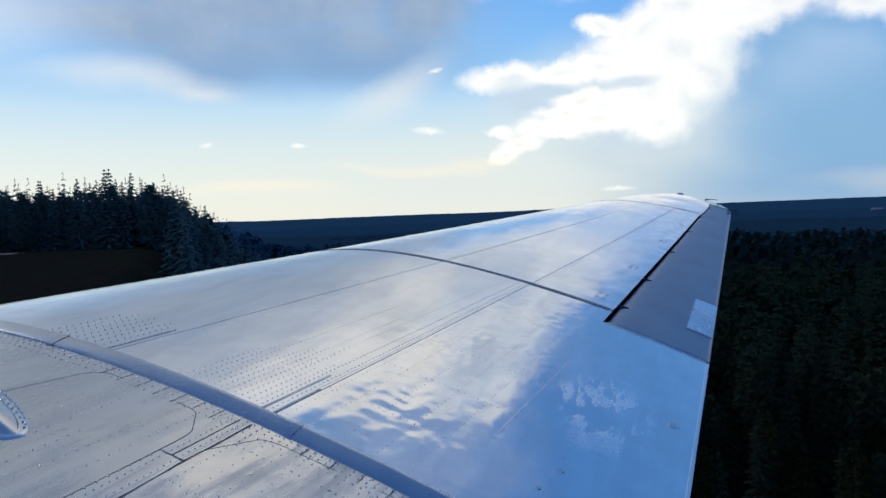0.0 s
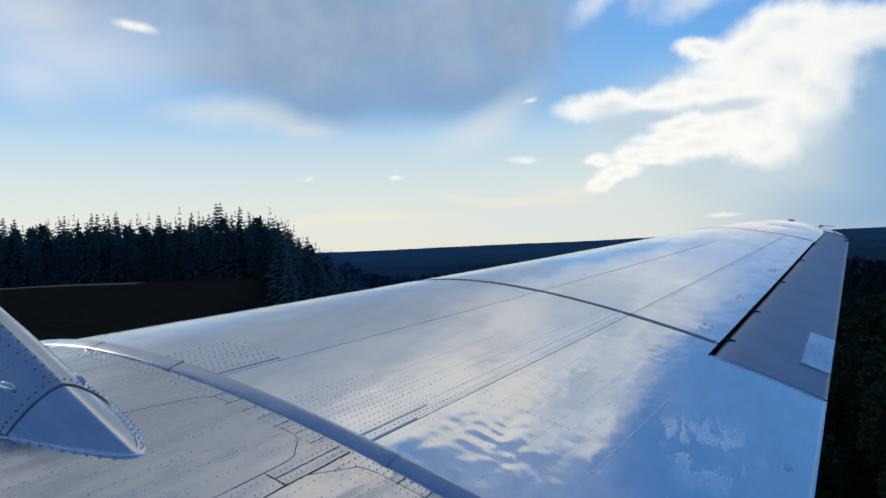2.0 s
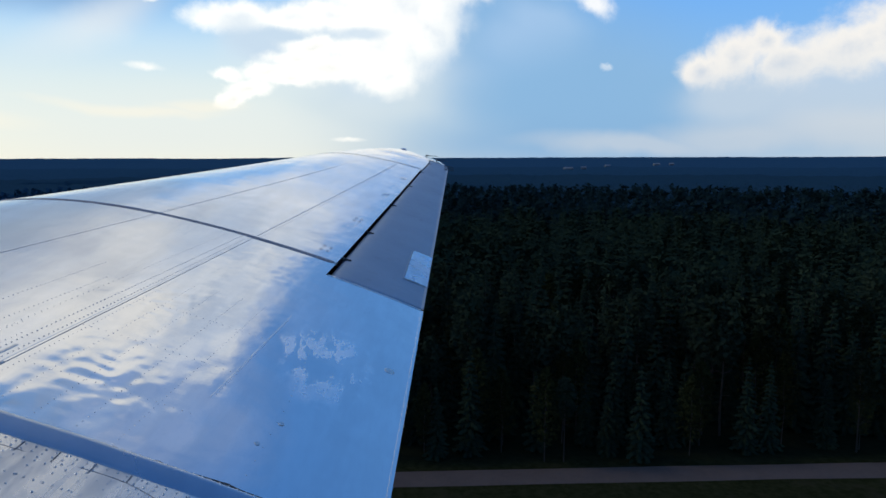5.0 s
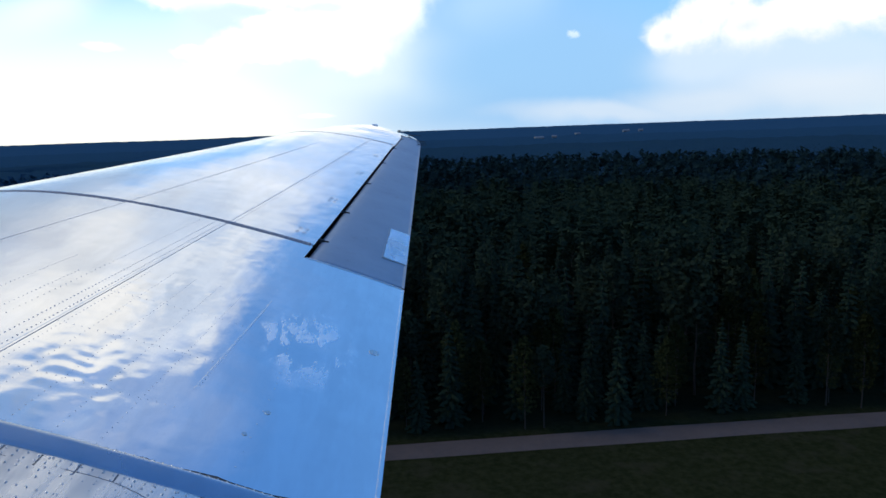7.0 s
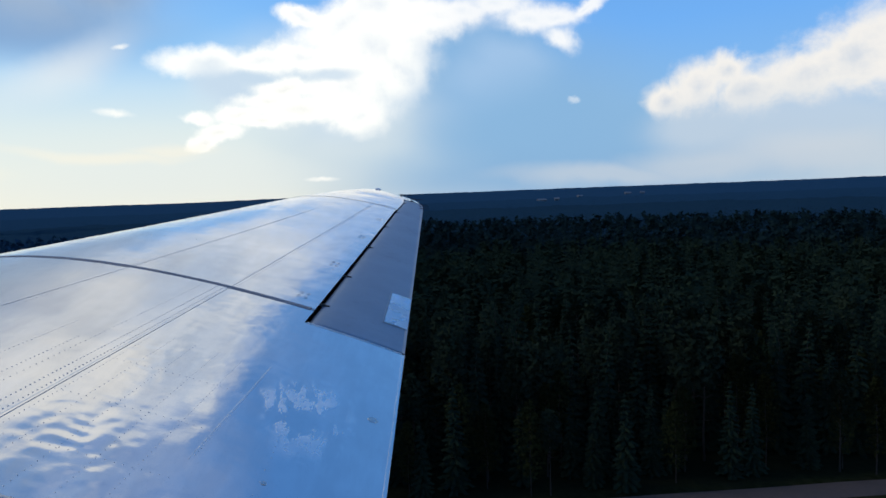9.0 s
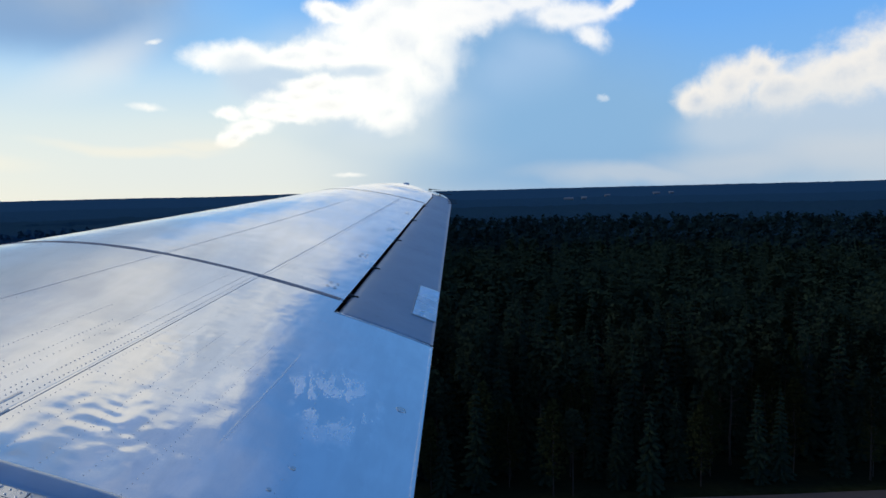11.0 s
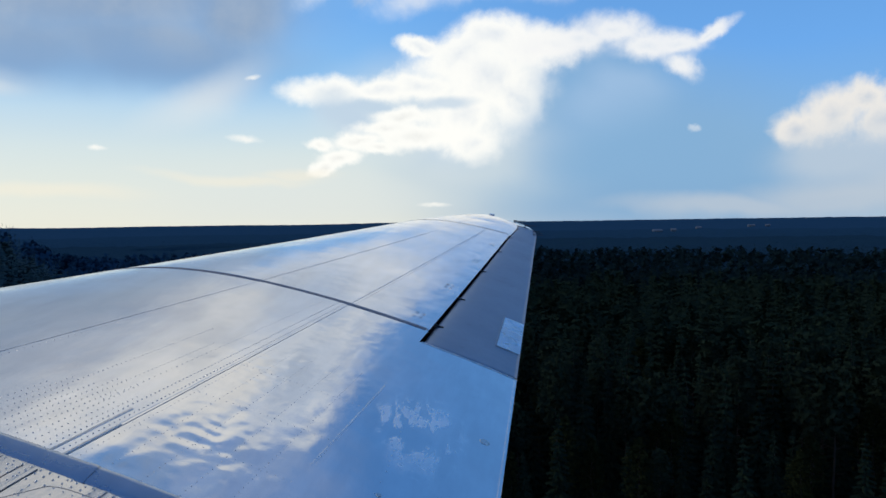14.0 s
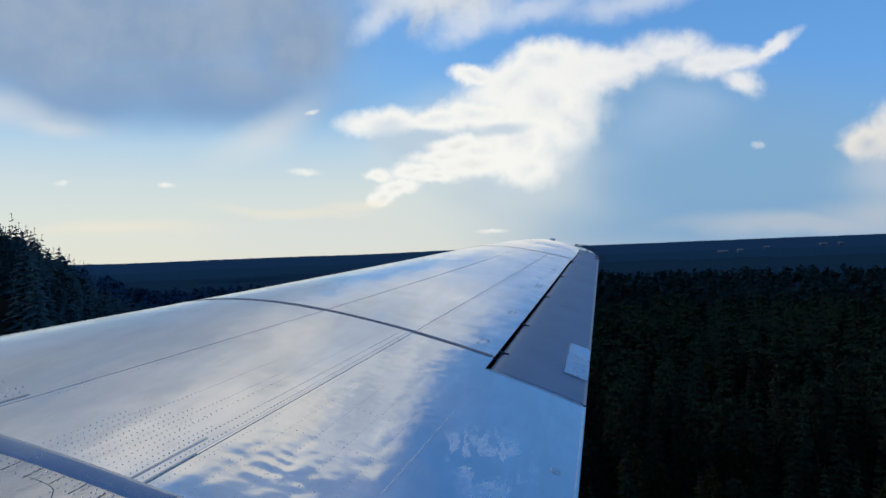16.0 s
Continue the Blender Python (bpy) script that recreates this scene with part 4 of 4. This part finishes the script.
def smooth(a, b, v):
    k = min(1.0, max(0.0, (v - a) / (b - a)))
    return k * k * (3 - 2 * k)


def plateau(x, y):
    """1 on the airfield's raised ground ahead of the wing, 0 over the low forest."""
    r = math.hypot(x, y)
    a = math.degrees(math.atan2(x, y))
    if a > -27 or a < -150:
        return 0.0
    edge = 3.0 * noise.noise(Vector((r * 0.012, 4.0, 0.5)))
    return smooth(-29.5, -42.5, a + 0.5 * edge) * smooth(150, 128, -a) * smooth(22, 48, r) * smooth(700, 430, r)


def land(x, y):
    r = math.hypot(x, y)
    z = GZ + 1.2 * noise.noise(Vector((x * 0.012, y * 0.012, 0.3))) * smooth(100, 300, r)
    z += (z * 0 + 3.0 * noise.noise(Vector((x * 0.0021, y * 0.0021, 2.2)))) * smooth(500, 1500, r)
    z += smooth(1900, 4700, r) * (34 + 10 * noise.noise(Vector((x * 0.0009, y * 0.0009, 6.1))))
    p = plateau(x, y)
    return z + p * (-4.2 - z + 0.5 * noise.noise(Vector((x * 0.03, y * 0.03, 9.0))))


def polar_sheet(name, radii, angles, height, mat_):
    V = [(r * math.sin(radians(a)), r * math.cos(radians(a)), 0.0) for r in radii for a in angles]
    V = [(x, y, height(x, y)) for x, y, _ in V]
    n = len(angles)
    F = [(i * n + j, i * n + j + 1, (i + 1) * n + j + 1, (i + 1) * n + j) for i in range(len(radii) - 1) for j in range(n - 1)]
    F = [f[::-1] for f in F]
    return new(name, mesh_of(name, V, F, mat_, True))


def ground_material():
    m = material("ground_cover", (0.03, 0.03, 0.02), 0.95)
    N, bs = m.node_tree.nodes, m.node_tree.nodes["Principled BSDF"]
    tc = N.new("ShaderNodeTexCoord").outputs["Object"]
    sp = N.new("ShaderNodeSeparateXYZ")
    put(sp.inputs[0], tc)
    n1, n2 = noisy(N, tc, 0.9, 6.0, 0.65).outputs[0], noisy(N, tc, 0.06, 4.0, 0.55).outputs[0]
    n3 = noisy(N, tc, 0.25, 5.0, 0.6).outputs[0]
    grass = mixed(N, ramp_range(N, n1, 0.3, 0.7), (0.013, 0.016, 0.006, 1), (0.028, 0.028, 0.012, 1))
    grass = mixed(N, maths(N, "MULTIPLY", ramp_range(N, n3, 0.52, 0.7), 0.6), grass, (0.036, 0.031, 0.017, 1))
    floor = mixed(N, n1, (0.008, 0.011, 0.006, 1), (0.02, 0.022, 0.011, 1))
    dry = mixed(N, ramp_range(N, n1, 0.3, 0.7), (0.010, 0.011, 0.009, 1), (0.020, 0.019, 0.016, 1))
    dry = mixed(N, maths(N, "MULTIPLY", ramp_range(N, n2, 0.45, 0.65), 0.7), dry, (0.016, 0.017, 0.011, 1))
    near = ramp_range(N, maths(N, "ADD", sp.outputs[1], maths(N, "MULTIPLY", n3, 8.0)), 97.0, 92.0)
    high = ramp_range(N, sp.outputs[2], -12.0, -6.0)
    put(bs.inputs["Base Color"], mixed(N, high, mixed(N, near, floor, grass), dry))
    bp = N.new("ShaderNodeBump")
    bp.inputs["Distance"].default_value = 0.15
    bs.inputs["Specular IOR Level"].default_value = 0.0
    put(bp.inputs["Height"], n1)
    put(bs.inputs["Normal"], bp.outputs[0])
    return m


GROUND = ground_material()
RADII = [0.5] + steps(12, 130, 26) + [140 * 1.045 ** i for i in range(81)] + [4980]
ANGLES = steps(-180, -70, 36) + steps(-69, 50, 170) + steps(53, 180, 34)
tagged(polar_sheet("ground", RADII, ANGLES, land, GROUND), "dark forest floor with rough grass and dry airfield", kind="structure")


def lane(name, pts, width, mat_, label, crown=0.06):
    bm = bmesh.new()
    prev = None
    for i, (x, y) in enumerate(pts):
        a, b = pts[max(i - 1, 0)], pts[min(i + 1, len(pts) - 1)]
        d = Vector((b[0] - a[0], b[1] - a[1], 0)).normalized()
        s = Vector((-d.y, d.x, 0))
        w = width * (1 + 0.06 * noise.noise(Vector((x * 0.09, y * 0.09, 1.0))))
        row = []
        for k in range(9):
            o = (k / 8 - 0.5) * w
            px, py = x + s.x * o, y + s.y * o
            h = crown * (1 - (2 * k / 8 - 1) ** 2) - (0.05 if k in (2, 6) else 0) + 0.1 - (0.25 if k in (0, 8) else 0)
            row.append(bm.verts.new((px, py, land(px, py) + h)))
        if prev:
            for k in range(8):
                bm.faces.new((prev[k], prev[k + 1], row[k + 1], row[k]))
        prev = row
    bmesh.ops.recalc_face_normals(bm, faces=bm.faces)
    me = bpy.data.meshes.new(name)
    bm.to_mesh(me)
    bm.free()
    me.materials.append(mat_)
    me.shade_smooth()
    return tagged(new(name, me), label, kind="structure")


lane("road", [(x, 85.8 + 0.9 * math.sin(x * 0.021)) for x in steps(-60, 330, 200)], 5.0, GRAVEL, "pale brown gravel road along the forest edge")
lane("road", [(-150 + 4.0 * k, 112 + 1.25 * k) for k in steps(-40, 3, 86)], 5.5, GRAVEL, "pale gravel track across the airfield")


# ---- trees ----
def frond(V, F, p, ang, length, droop, width, rng, seg=3, tufts=True):
    """A drooping branch: a ridged, tapering spray with ragged hanging tufts."""
    d = Vector((math.cos(ang), math.sin(ang), 0))
    s = Vector((-d.y, d.x, 0))
    prev = None
    for i in range(seg + 1):
        t = i / seg
        c = p + d * length * t + Vector((0, 0, length * (0.12 * t - droop * t * t)))
        w = width * (0.35 + 1.2 * t) * (1 - t) ** 0.6 + 0.02
        b = len(V)
        V.extend([c - s * w + Vector((0, 0, -w * 0.5 + rng.uniform(-0.1, 0.05))), c + Vector((0, 0, 0.06)), c + s * w + Vector((0, 0, -w * 0.5 + rng.uniform(-0.1, 0.05)))])
        if prev is not None:
            F.extend([(prev, prev + 1, b + 1), (prev, b + 1, b), (prev + 1, prev + 2, b + 2), (prev + 1, b + 2, b + 1)])
            if tufts:
                for o in (0, 2):
                    q = len(V)
                    hang = rng.uniform(0.25, 0.6) * width
                    V.append((V[prev + o] + V[b + o]) / 2 + Vector((0, 0, -hang)) + s * (o - 1) * 0.25 * width)
                    F.append((prev + o, b + o, q))
        prev = b


def spruce(h, spread, whorls, per, rng, bare=0.06, seg=3, tufts=True, thin=0.45, taper=0.8):
    V, F = [], []
    for i in range(whorls):
        k = i / (whorls - 1)
        z = h * (bare + (0.985 - bare) * k)
        ln = spread * (1 - k) ** taper * rng.uniform(0.85, 1.12) + 0.32
        n = max(3, round(per * (1 - thin * k)))
        a0 = rng.uniform(0, 6.28)
        for j in range(n):
            frond(V, F, Vector((0, 0, z + rng.uniform(-0.25, 0.25))), a0 + math.tau * j / n + rng.uniform(-0.25, 0.25), ln * rng.uniform(0.72, 1.18), rng.uniform(0.25, 0.5), ln * 0.22 + 0.1, rng, seg, tufts)
    b = len(V)
    V.extend([Vector((0.09, 0, h * 0.93)), Vector((-0.05, 0.08, h * 0.93)), Vector((-0.05, -0.08, h * 0.93)), Vector((0, 0, h * 1.02))])
    F.extend([(b, b + 1, b + 3), (b + 1, b + 2, b + 3), (b + 2, b, b + 3)])
    return V, F


def clumps(h, lo, rx, count, size, rng, shape=1.0):
    """Leaf sprays scattered through an uneven crown."""
    V, F = [], []
    for _ in range(count):
        k = rng.random() ** 0.8
        z = h * (lo + (1 - lo) * k)
        rad = rx * (math.sin(math.pi * (0.12 + 0.86 * k)) ** 0.7) * shape * rng.uniform(0.35, 1.08)
        a = rng.uniform(0, math.tau)
        rad *= 1 + 0.3 * math.sin(3 * a + h) * math.sin(5 * k + h)
        c = Vector((rad * math.cos(a), rad * math.sin(a), z))
        for _ in range(3):
            u = Vector((rng.gauss(0, 1), rng.gauss(0, 1), rng.gauss(0, 0.7))).normalized()
            w = u.orthogonal().normalized()
            o = c + Vector((rng.gauss(0, size * 0.5), rng.gauss(0, size * 0.5), rng.gauss(0, size * 0.4)))
            b = len(V)
            sz = size * rng.uniform(0.5, 1.1)
            V.extend([o - u * sz, o + w * sz * 0.5, o + u * sz, o - w * sz * 0.5])
            F.extend([(b, b + 1, b + 2), (b, b + 2, b + 3)])
    return V, F


def trunk_mesh(name, h, r, limbs, rng):
    V, F = [], []

    def tube(a, b, ra, rb, n=7):
        d = (b - a).normalized()
        u = d.orthogonal().normalized()
        w = d.cross(u)
        s = len(V)
        for p, q in ((a, ra), (b, rb)):
            V.extend([p + (u * math.cos(k * math.tau / n) + w * math.sin(k * math.tau / n)) * q for k in range(n)])
        F.extend([(s + k, s + (k + 1) % n, s + n + (k + 1) % n, s + n + k) for k in range(n)])

    top = Vector((0, 0, h))
    pts = [Vector((rng.gauss(0, 0.05) * k, rng.gauss(0, 0.05) * k, h * k / 5)) for k in range(6)]
    for k in range(5):
        tube(pts[k], pts[k + 1], r * (1 - k / 5.3), r * (1 - (k + 1) / 5.3))
    for _ in range(limbs):
        k = rng.uniform(0.3, 0.9)
        a = rng.uniform(0, math.tau)
        ln = h * 0.14 * (1.1 - k)
        p = Vector((0, 0, h * k))
        tube(p, p + Vector((math.cos(a) * ln, math.sin(a) * ln, ln * 0.35)), r * 0.25, r * 0.07, 5)
    return mesh_of(name, V, F, BARK, True)


def tree_kind(label, h, crown_vf, mat_, r, limbs, rng):
    root = new("tree")
    tagged(root, label, "tree", "forest trees")
    piece("trunk", trunk_mesh("trunk", h * 0.96, r, limbs, rng), root)
    piece("crown", mesh_of("crown", crown_vf[0], crown_vf[1], mat_), root)
    return root


def np_mesh(V, F):
    return np.array([tuple(v) for v in V], dtype=np.float64), np.array(F, dtype=np.int64)


def wood(name, templates, places, mat_, label):
    """One joined stand of trees: places are (x, y, z, scale, turn, which)."""
    Vs, Fs, off = [], [], 0
    P = np.array(places)
    for w, (tv, tf) in enumerate(templates):
        sel = P[P[:, 5].astype(int) == w]
        if not len(sel):
            continue
        c, s = np.cos(sel[:, 4])[:, None], np.sin(sel[:, 4])[:, None]
        k = sel[:, 3][:, None]
        X = (tv[None, :, 0] * c - tv[None, :, 1] * s) * k + sel[:, 0][:, None]
        Y = (tv[None, :, 0] * s + tv[None, :, 1] * c) * k + sel[:, 1][:, None]
        Z = tv[None, :, 2] * k + sel[:, 2][:, None]
        n = len(sel)
        Vs.append(np.stack([X, Y, Z], axis=2).reshape(-1, 3))
        Fs.append((tf[None] + (np.arange(n) * len(tv))[:, None, None] + off).reshape(-1, 3))
        off += n * len(tv)
    V, F = np.concatenate(Vs), np.concatenate(Fs)
    me = bpy.data.meshes.new(name)
    me.vertices.add(len(V))
    me.vertices.foreach_set("co", V.astype(np.float32).ravel())
    me.loops.add(F.size)
    me.loops.foreach_set("vertex_index", F.astype(np.int32).ravel())
    me.polygons.add(len(F))
    me.polygons.foreach_set("loop_start", np.arange(0, F.size, 3, dtype=np.int32))
    me.update(calc_edges=True)
    me.materials.append(mat_)
    return tagged(new(name, me), label, kind="stuff")


RNG = random.Random(11)


def clear_of(x, y):
    """No trees on the road, the grass before it, the airfield or the far field."""
    if y < 90.5 + 2.5 * noise.noise(Vector((x * 0.06, 0, 3))) and x > -60 and abs(math.degrees(math.atan2(x, max(y, 0.1)))) < 80 and math.hypot(x, y) < 330 and plateau(x, y) < 0.2:
        return False
    p = plateau(x, y)
    if p > 0.6:
        return y > 128 + 0.31 * (x + 150) + 5 * noise.noise(Vector((x * 0.03, 1, 1))) or p < 0.8
    fx, fy = 1000 * math.sin(radians(-25.4)), 1000 * math.cos(radians(-25.4))
    return ((x - fx) / 55) ** 2 + ((y - fy) / 90) ** 2 > 1


def scatter(a0, a1, r0, r1, gap, keep=1.0):
    """Jittered places in a sector of the land."""
    out = []
    r = r0
    while r < r1:
        n = int(radians(a1 - a0) * r / gap)
        for i in range(n):
            a = radians(a0 + (a1 - a0) * (i + RNG.uniform(-0.45, 0.45) + 0.5) / n)
            q = r + RNG.uniform(-0.45, 0.45) * gap
            x, y = q * math.sin(a), q * math.cos(a)
            if RNG.random() < keep and clear_of(x, y):
                out.append((x, y))
        r += gap
    return out


def plant():
    rng = random.Random(5)
    kinds = [tree_kind("dark green spruce with drooping branches", 19, spruce(19, 2.5, 20, 8, rng), SPRUCE, 0.17, 0, rng),
             tree_kind("tall narrow dark spruce in dense forest", 21, spruce(21, 2.1, 22, 7, rng), SPRUCE, 0.18, 0, rng),
             tree_kind("slender dark spruce among taller trees", 15, spruce(15, 2.2, 17, 8, rng), SPRUCE, 0.14, 0, rng),
             tree_kind("forest pine with bare trunk and clumped crown", 19, clumps(19, 0.52, 2.3, 300, 0.5, rng), PINE, 0.18, 14, rng),
             tree_kind("olive green birch with loose leafy crown", 16, clumps(16, 0.22, 2.3, 420, 0.36, rng), BIRCH, 0.12, 16, rng)]
    heights = (19, 21, 15, 19, 16)
    near = sorted(scatter(-7, 39, 90, 152, 4.0), key=lambda p: p[1])
    used = set()
    first, rest = near[:300], near[300:]
    for i, (x, y) in enumerate(first):
        w = rng.choice((0, 0, 1, 1, 2, 3, 3, 4)) if y > 97 else rng.choice((0, 2, 2, 4, 4, 3))
        m = pose(x, y, land(x, y) - 0.15, 0, 0, rng.uniform(0, 360)) @ Matrix.Diagonal((*([rng.uniform(0.75, 1.1) * (0.8 if y < 97 else 1)] * 3), 1))
        if w in used:
            ob = copy_thing(kinds[w], m)
        else:
            used.add(w)
            ob = kinds[w]
        ob.matrix_basis = m
    for w, k in enumerate(kinds):
        if w not in used:
            k.matrix_basis = pose(60 + w * 4, 130, land(60 + w * 4, 130))
    mid = [np_mesh(*spruce(19, 2.5, 12, 6, rng, 0.1, 2, False)), np_mesh(*spruce(21, 2.1, 13, 6, rng, 0.1, 2, False)), np_mesh(*spruce(15, 2.2, 10, 6, rng, 0.1, 2, False)),
           np_mesh(*clumps(18, 0.5, 2.2, 60, 0.95, rng)), np_mesh(*clumps(16, 0.25, 2.2, 70, 0.8, rng))]

    def dressed(pts, lo=0.72, hi=1.12, types=(0, 0, 1, 1, 2, 3, 3, 4)):
        return [(x, y, land(x, y) - 0.2, rng.uniform(lo, hi), rng.uniform(0, 6.28), rng.choice(types)) for x, y in pts]

    belt = rest + scatter(-7, 39, 152, 300, 4.6)
    wood("woodland", mid, dressed(belt), SPRUCE, "dense dark mixed spruce and pine forest")
    rise = scatter(-74, -31, 130, 300, 3.7)
    bank = [p for p in scatter(-56, -29, 75, 180, 5.5) if 0.05 < plateau(*p) < 0.8]
    rim = [np_mesh(*spruce(17, 3.0, 22, 7, rng, 0.03, 2, True, 0.1, 0.72)), np_mesh(*spruce(19, 2.8, 24, 7, rng, 0.03, 2, True, 0.1, 0.72)), np_mesh(*spruce(13, 2.8, 17, 7, rng, 0.03, 2, True, 0.1, 0.72)),
           np_mesh(*clumps(16, 0.12, 2.4, 260, 0.6, rng)), np_mesh(*clumps(14, 0.08, 2.5, 260, 0.6, rng))]
    front = [p for p in rise if p[1] < 152 + 0.31 * (p[0] + 150)]
    behind = [p for p in rise if p[1] >= 152 + 0.31 * (p[0] + 150)]
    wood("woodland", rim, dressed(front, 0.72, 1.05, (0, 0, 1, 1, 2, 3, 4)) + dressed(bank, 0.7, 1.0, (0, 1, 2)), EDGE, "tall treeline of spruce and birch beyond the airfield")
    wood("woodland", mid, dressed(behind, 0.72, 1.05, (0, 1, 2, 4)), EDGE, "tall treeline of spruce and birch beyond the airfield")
    low = [np_mesh(*spruce(19, 2.6, 6, 5, rng, 0.2, 1, False)), np_mesh(*spruce(17, 2.4, 5, 5, rng, 0.2, 1, False)), np_mesh(*clumps(17, 0.45, 2.6, 9, 1.9, rng))]
    far = scatter(-2, 40, 300, 640, 6.0)
    beyond = scatter(-33, -2, 300, 640, 6.0) + scatter(-64, -33, 330, 560, 7.0)
    # bluish colours here paint in haze; the side ahead gets the strongest tint
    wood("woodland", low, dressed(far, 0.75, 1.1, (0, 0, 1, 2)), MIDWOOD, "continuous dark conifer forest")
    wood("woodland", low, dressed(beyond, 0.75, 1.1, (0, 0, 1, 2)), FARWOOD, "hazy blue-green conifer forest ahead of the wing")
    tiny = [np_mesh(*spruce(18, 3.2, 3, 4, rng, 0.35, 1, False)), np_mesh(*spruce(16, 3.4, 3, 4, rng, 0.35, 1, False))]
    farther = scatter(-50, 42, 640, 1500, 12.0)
    wood("woodland", tiny, dressed(farther, 0.8, 1.15, (0, 1)), HAZEWOOD_NEAR, "distant forest canopy tinted with haze blue")


plant()
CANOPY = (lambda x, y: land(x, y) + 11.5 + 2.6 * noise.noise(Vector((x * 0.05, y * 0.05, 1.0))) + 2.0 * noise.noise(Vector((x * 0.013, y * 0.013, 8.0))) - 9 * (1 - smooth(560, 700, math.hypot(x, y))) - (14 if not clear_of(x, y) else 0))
# canopy in three rings, each a further step of haze in its colour
tagged(polar_sheet("far_woods", [560 * 1.0155 ** i for i in range(52)], steps(-75, 60, 420), CANOPY, HAZEWOOD_NEAR), "dark haze-tinted forest canopy beyond the near trees", kind="stuff")
tagged(polar_sheet("far_woods", [560 * 1.0155 ** i for i in range(51, 92)], steps(-75, 60, 420), CANOPY, HAZEWOOD), "haze-tinted forest canopy in the middle distance", kind="stuff")
tagged(polar_sheet("far_woods", [560 * 1.0155 ** i for i in range(91, 142)], steps(-75, 60, 420), CANOPY, FARWOOD), "distant haze-tinted forest reaching to the horizon", kind="stuff")


# ---- far buildings beyond the forest ----
def far_building(x, y, w, d, h, turn, label):
    root = new("factory_building")
    root.matrix_basis = pose(x, y, land(x, y), 0, 0, turn)
    tagged(root, label, "building", "far buildings")
    bm = bmesh.new()
    bmesh.ops.create_cube(bm, size=1, matrix=Matrix.Translation((0, 0, h / 2)) @ Matrix.Diagonal((w, d, h, 1)))
    part("wall", bm, HOUSE, root, smooth=False)
    bm = bmesh.new()
    v = [bm.verts.new(p) for p in ((-w / 2 - 1, -d / 2 - 1, h), (w / 2 + 1, -d / 2 - 1, h), (w / 2 + 1, d / 2 + 1, h), (-w / 2 - 1, d / 2 + 1, h), (-w / 2 - 1, 0, h + 3), (w / 2 + 1, 0, h + 3))]
    for f in ((0, 1, 5, 4), (2, 3, 4, 5), (0, 4, 3), (1, 2, 5), (3, 2, 1, 0)):
        bm.faces.new([v[i] for i in f])
    part("roof", bm, ROOF, root, smooth=False)
    n = max(3, int(w / 7))
    for i in range(n):
        bm = bmesh.new()
        bmesh.ops.create_cube(bm, size=1, matrix=Matrix.Translation((-w / 2 + w * (i + 0.5) / n, -d / 2 - 0.1, h * 0.75)) @ Matrix.Diagonal((w / n * 0.5, 0.3, h * 0.15, 1)))
        part("window", bm, WINDOW, root, smooth=False)


for a, r, w, d, h, turn, lab in ((11.6, 1900, 22, 12, 15, 8, "long pale factory building above the forest"), (12.8, 1960, 12, 10, 16, -5, "pale tall building among far trees"),
                                 (18.3, 2500, 20, 12, 16, 4, "pale distant building above the forest"), (19.4, 2550, 13, 10, 16, 0, "small pale building among far trees"),
                                 (14.6, 2300, 15, 10, 15, 12, "pale roofed building among far trees")):
    far_building(r * math.sin(radians(a)), r * math.cos(radians(a)), w, d, h, turn, lab)
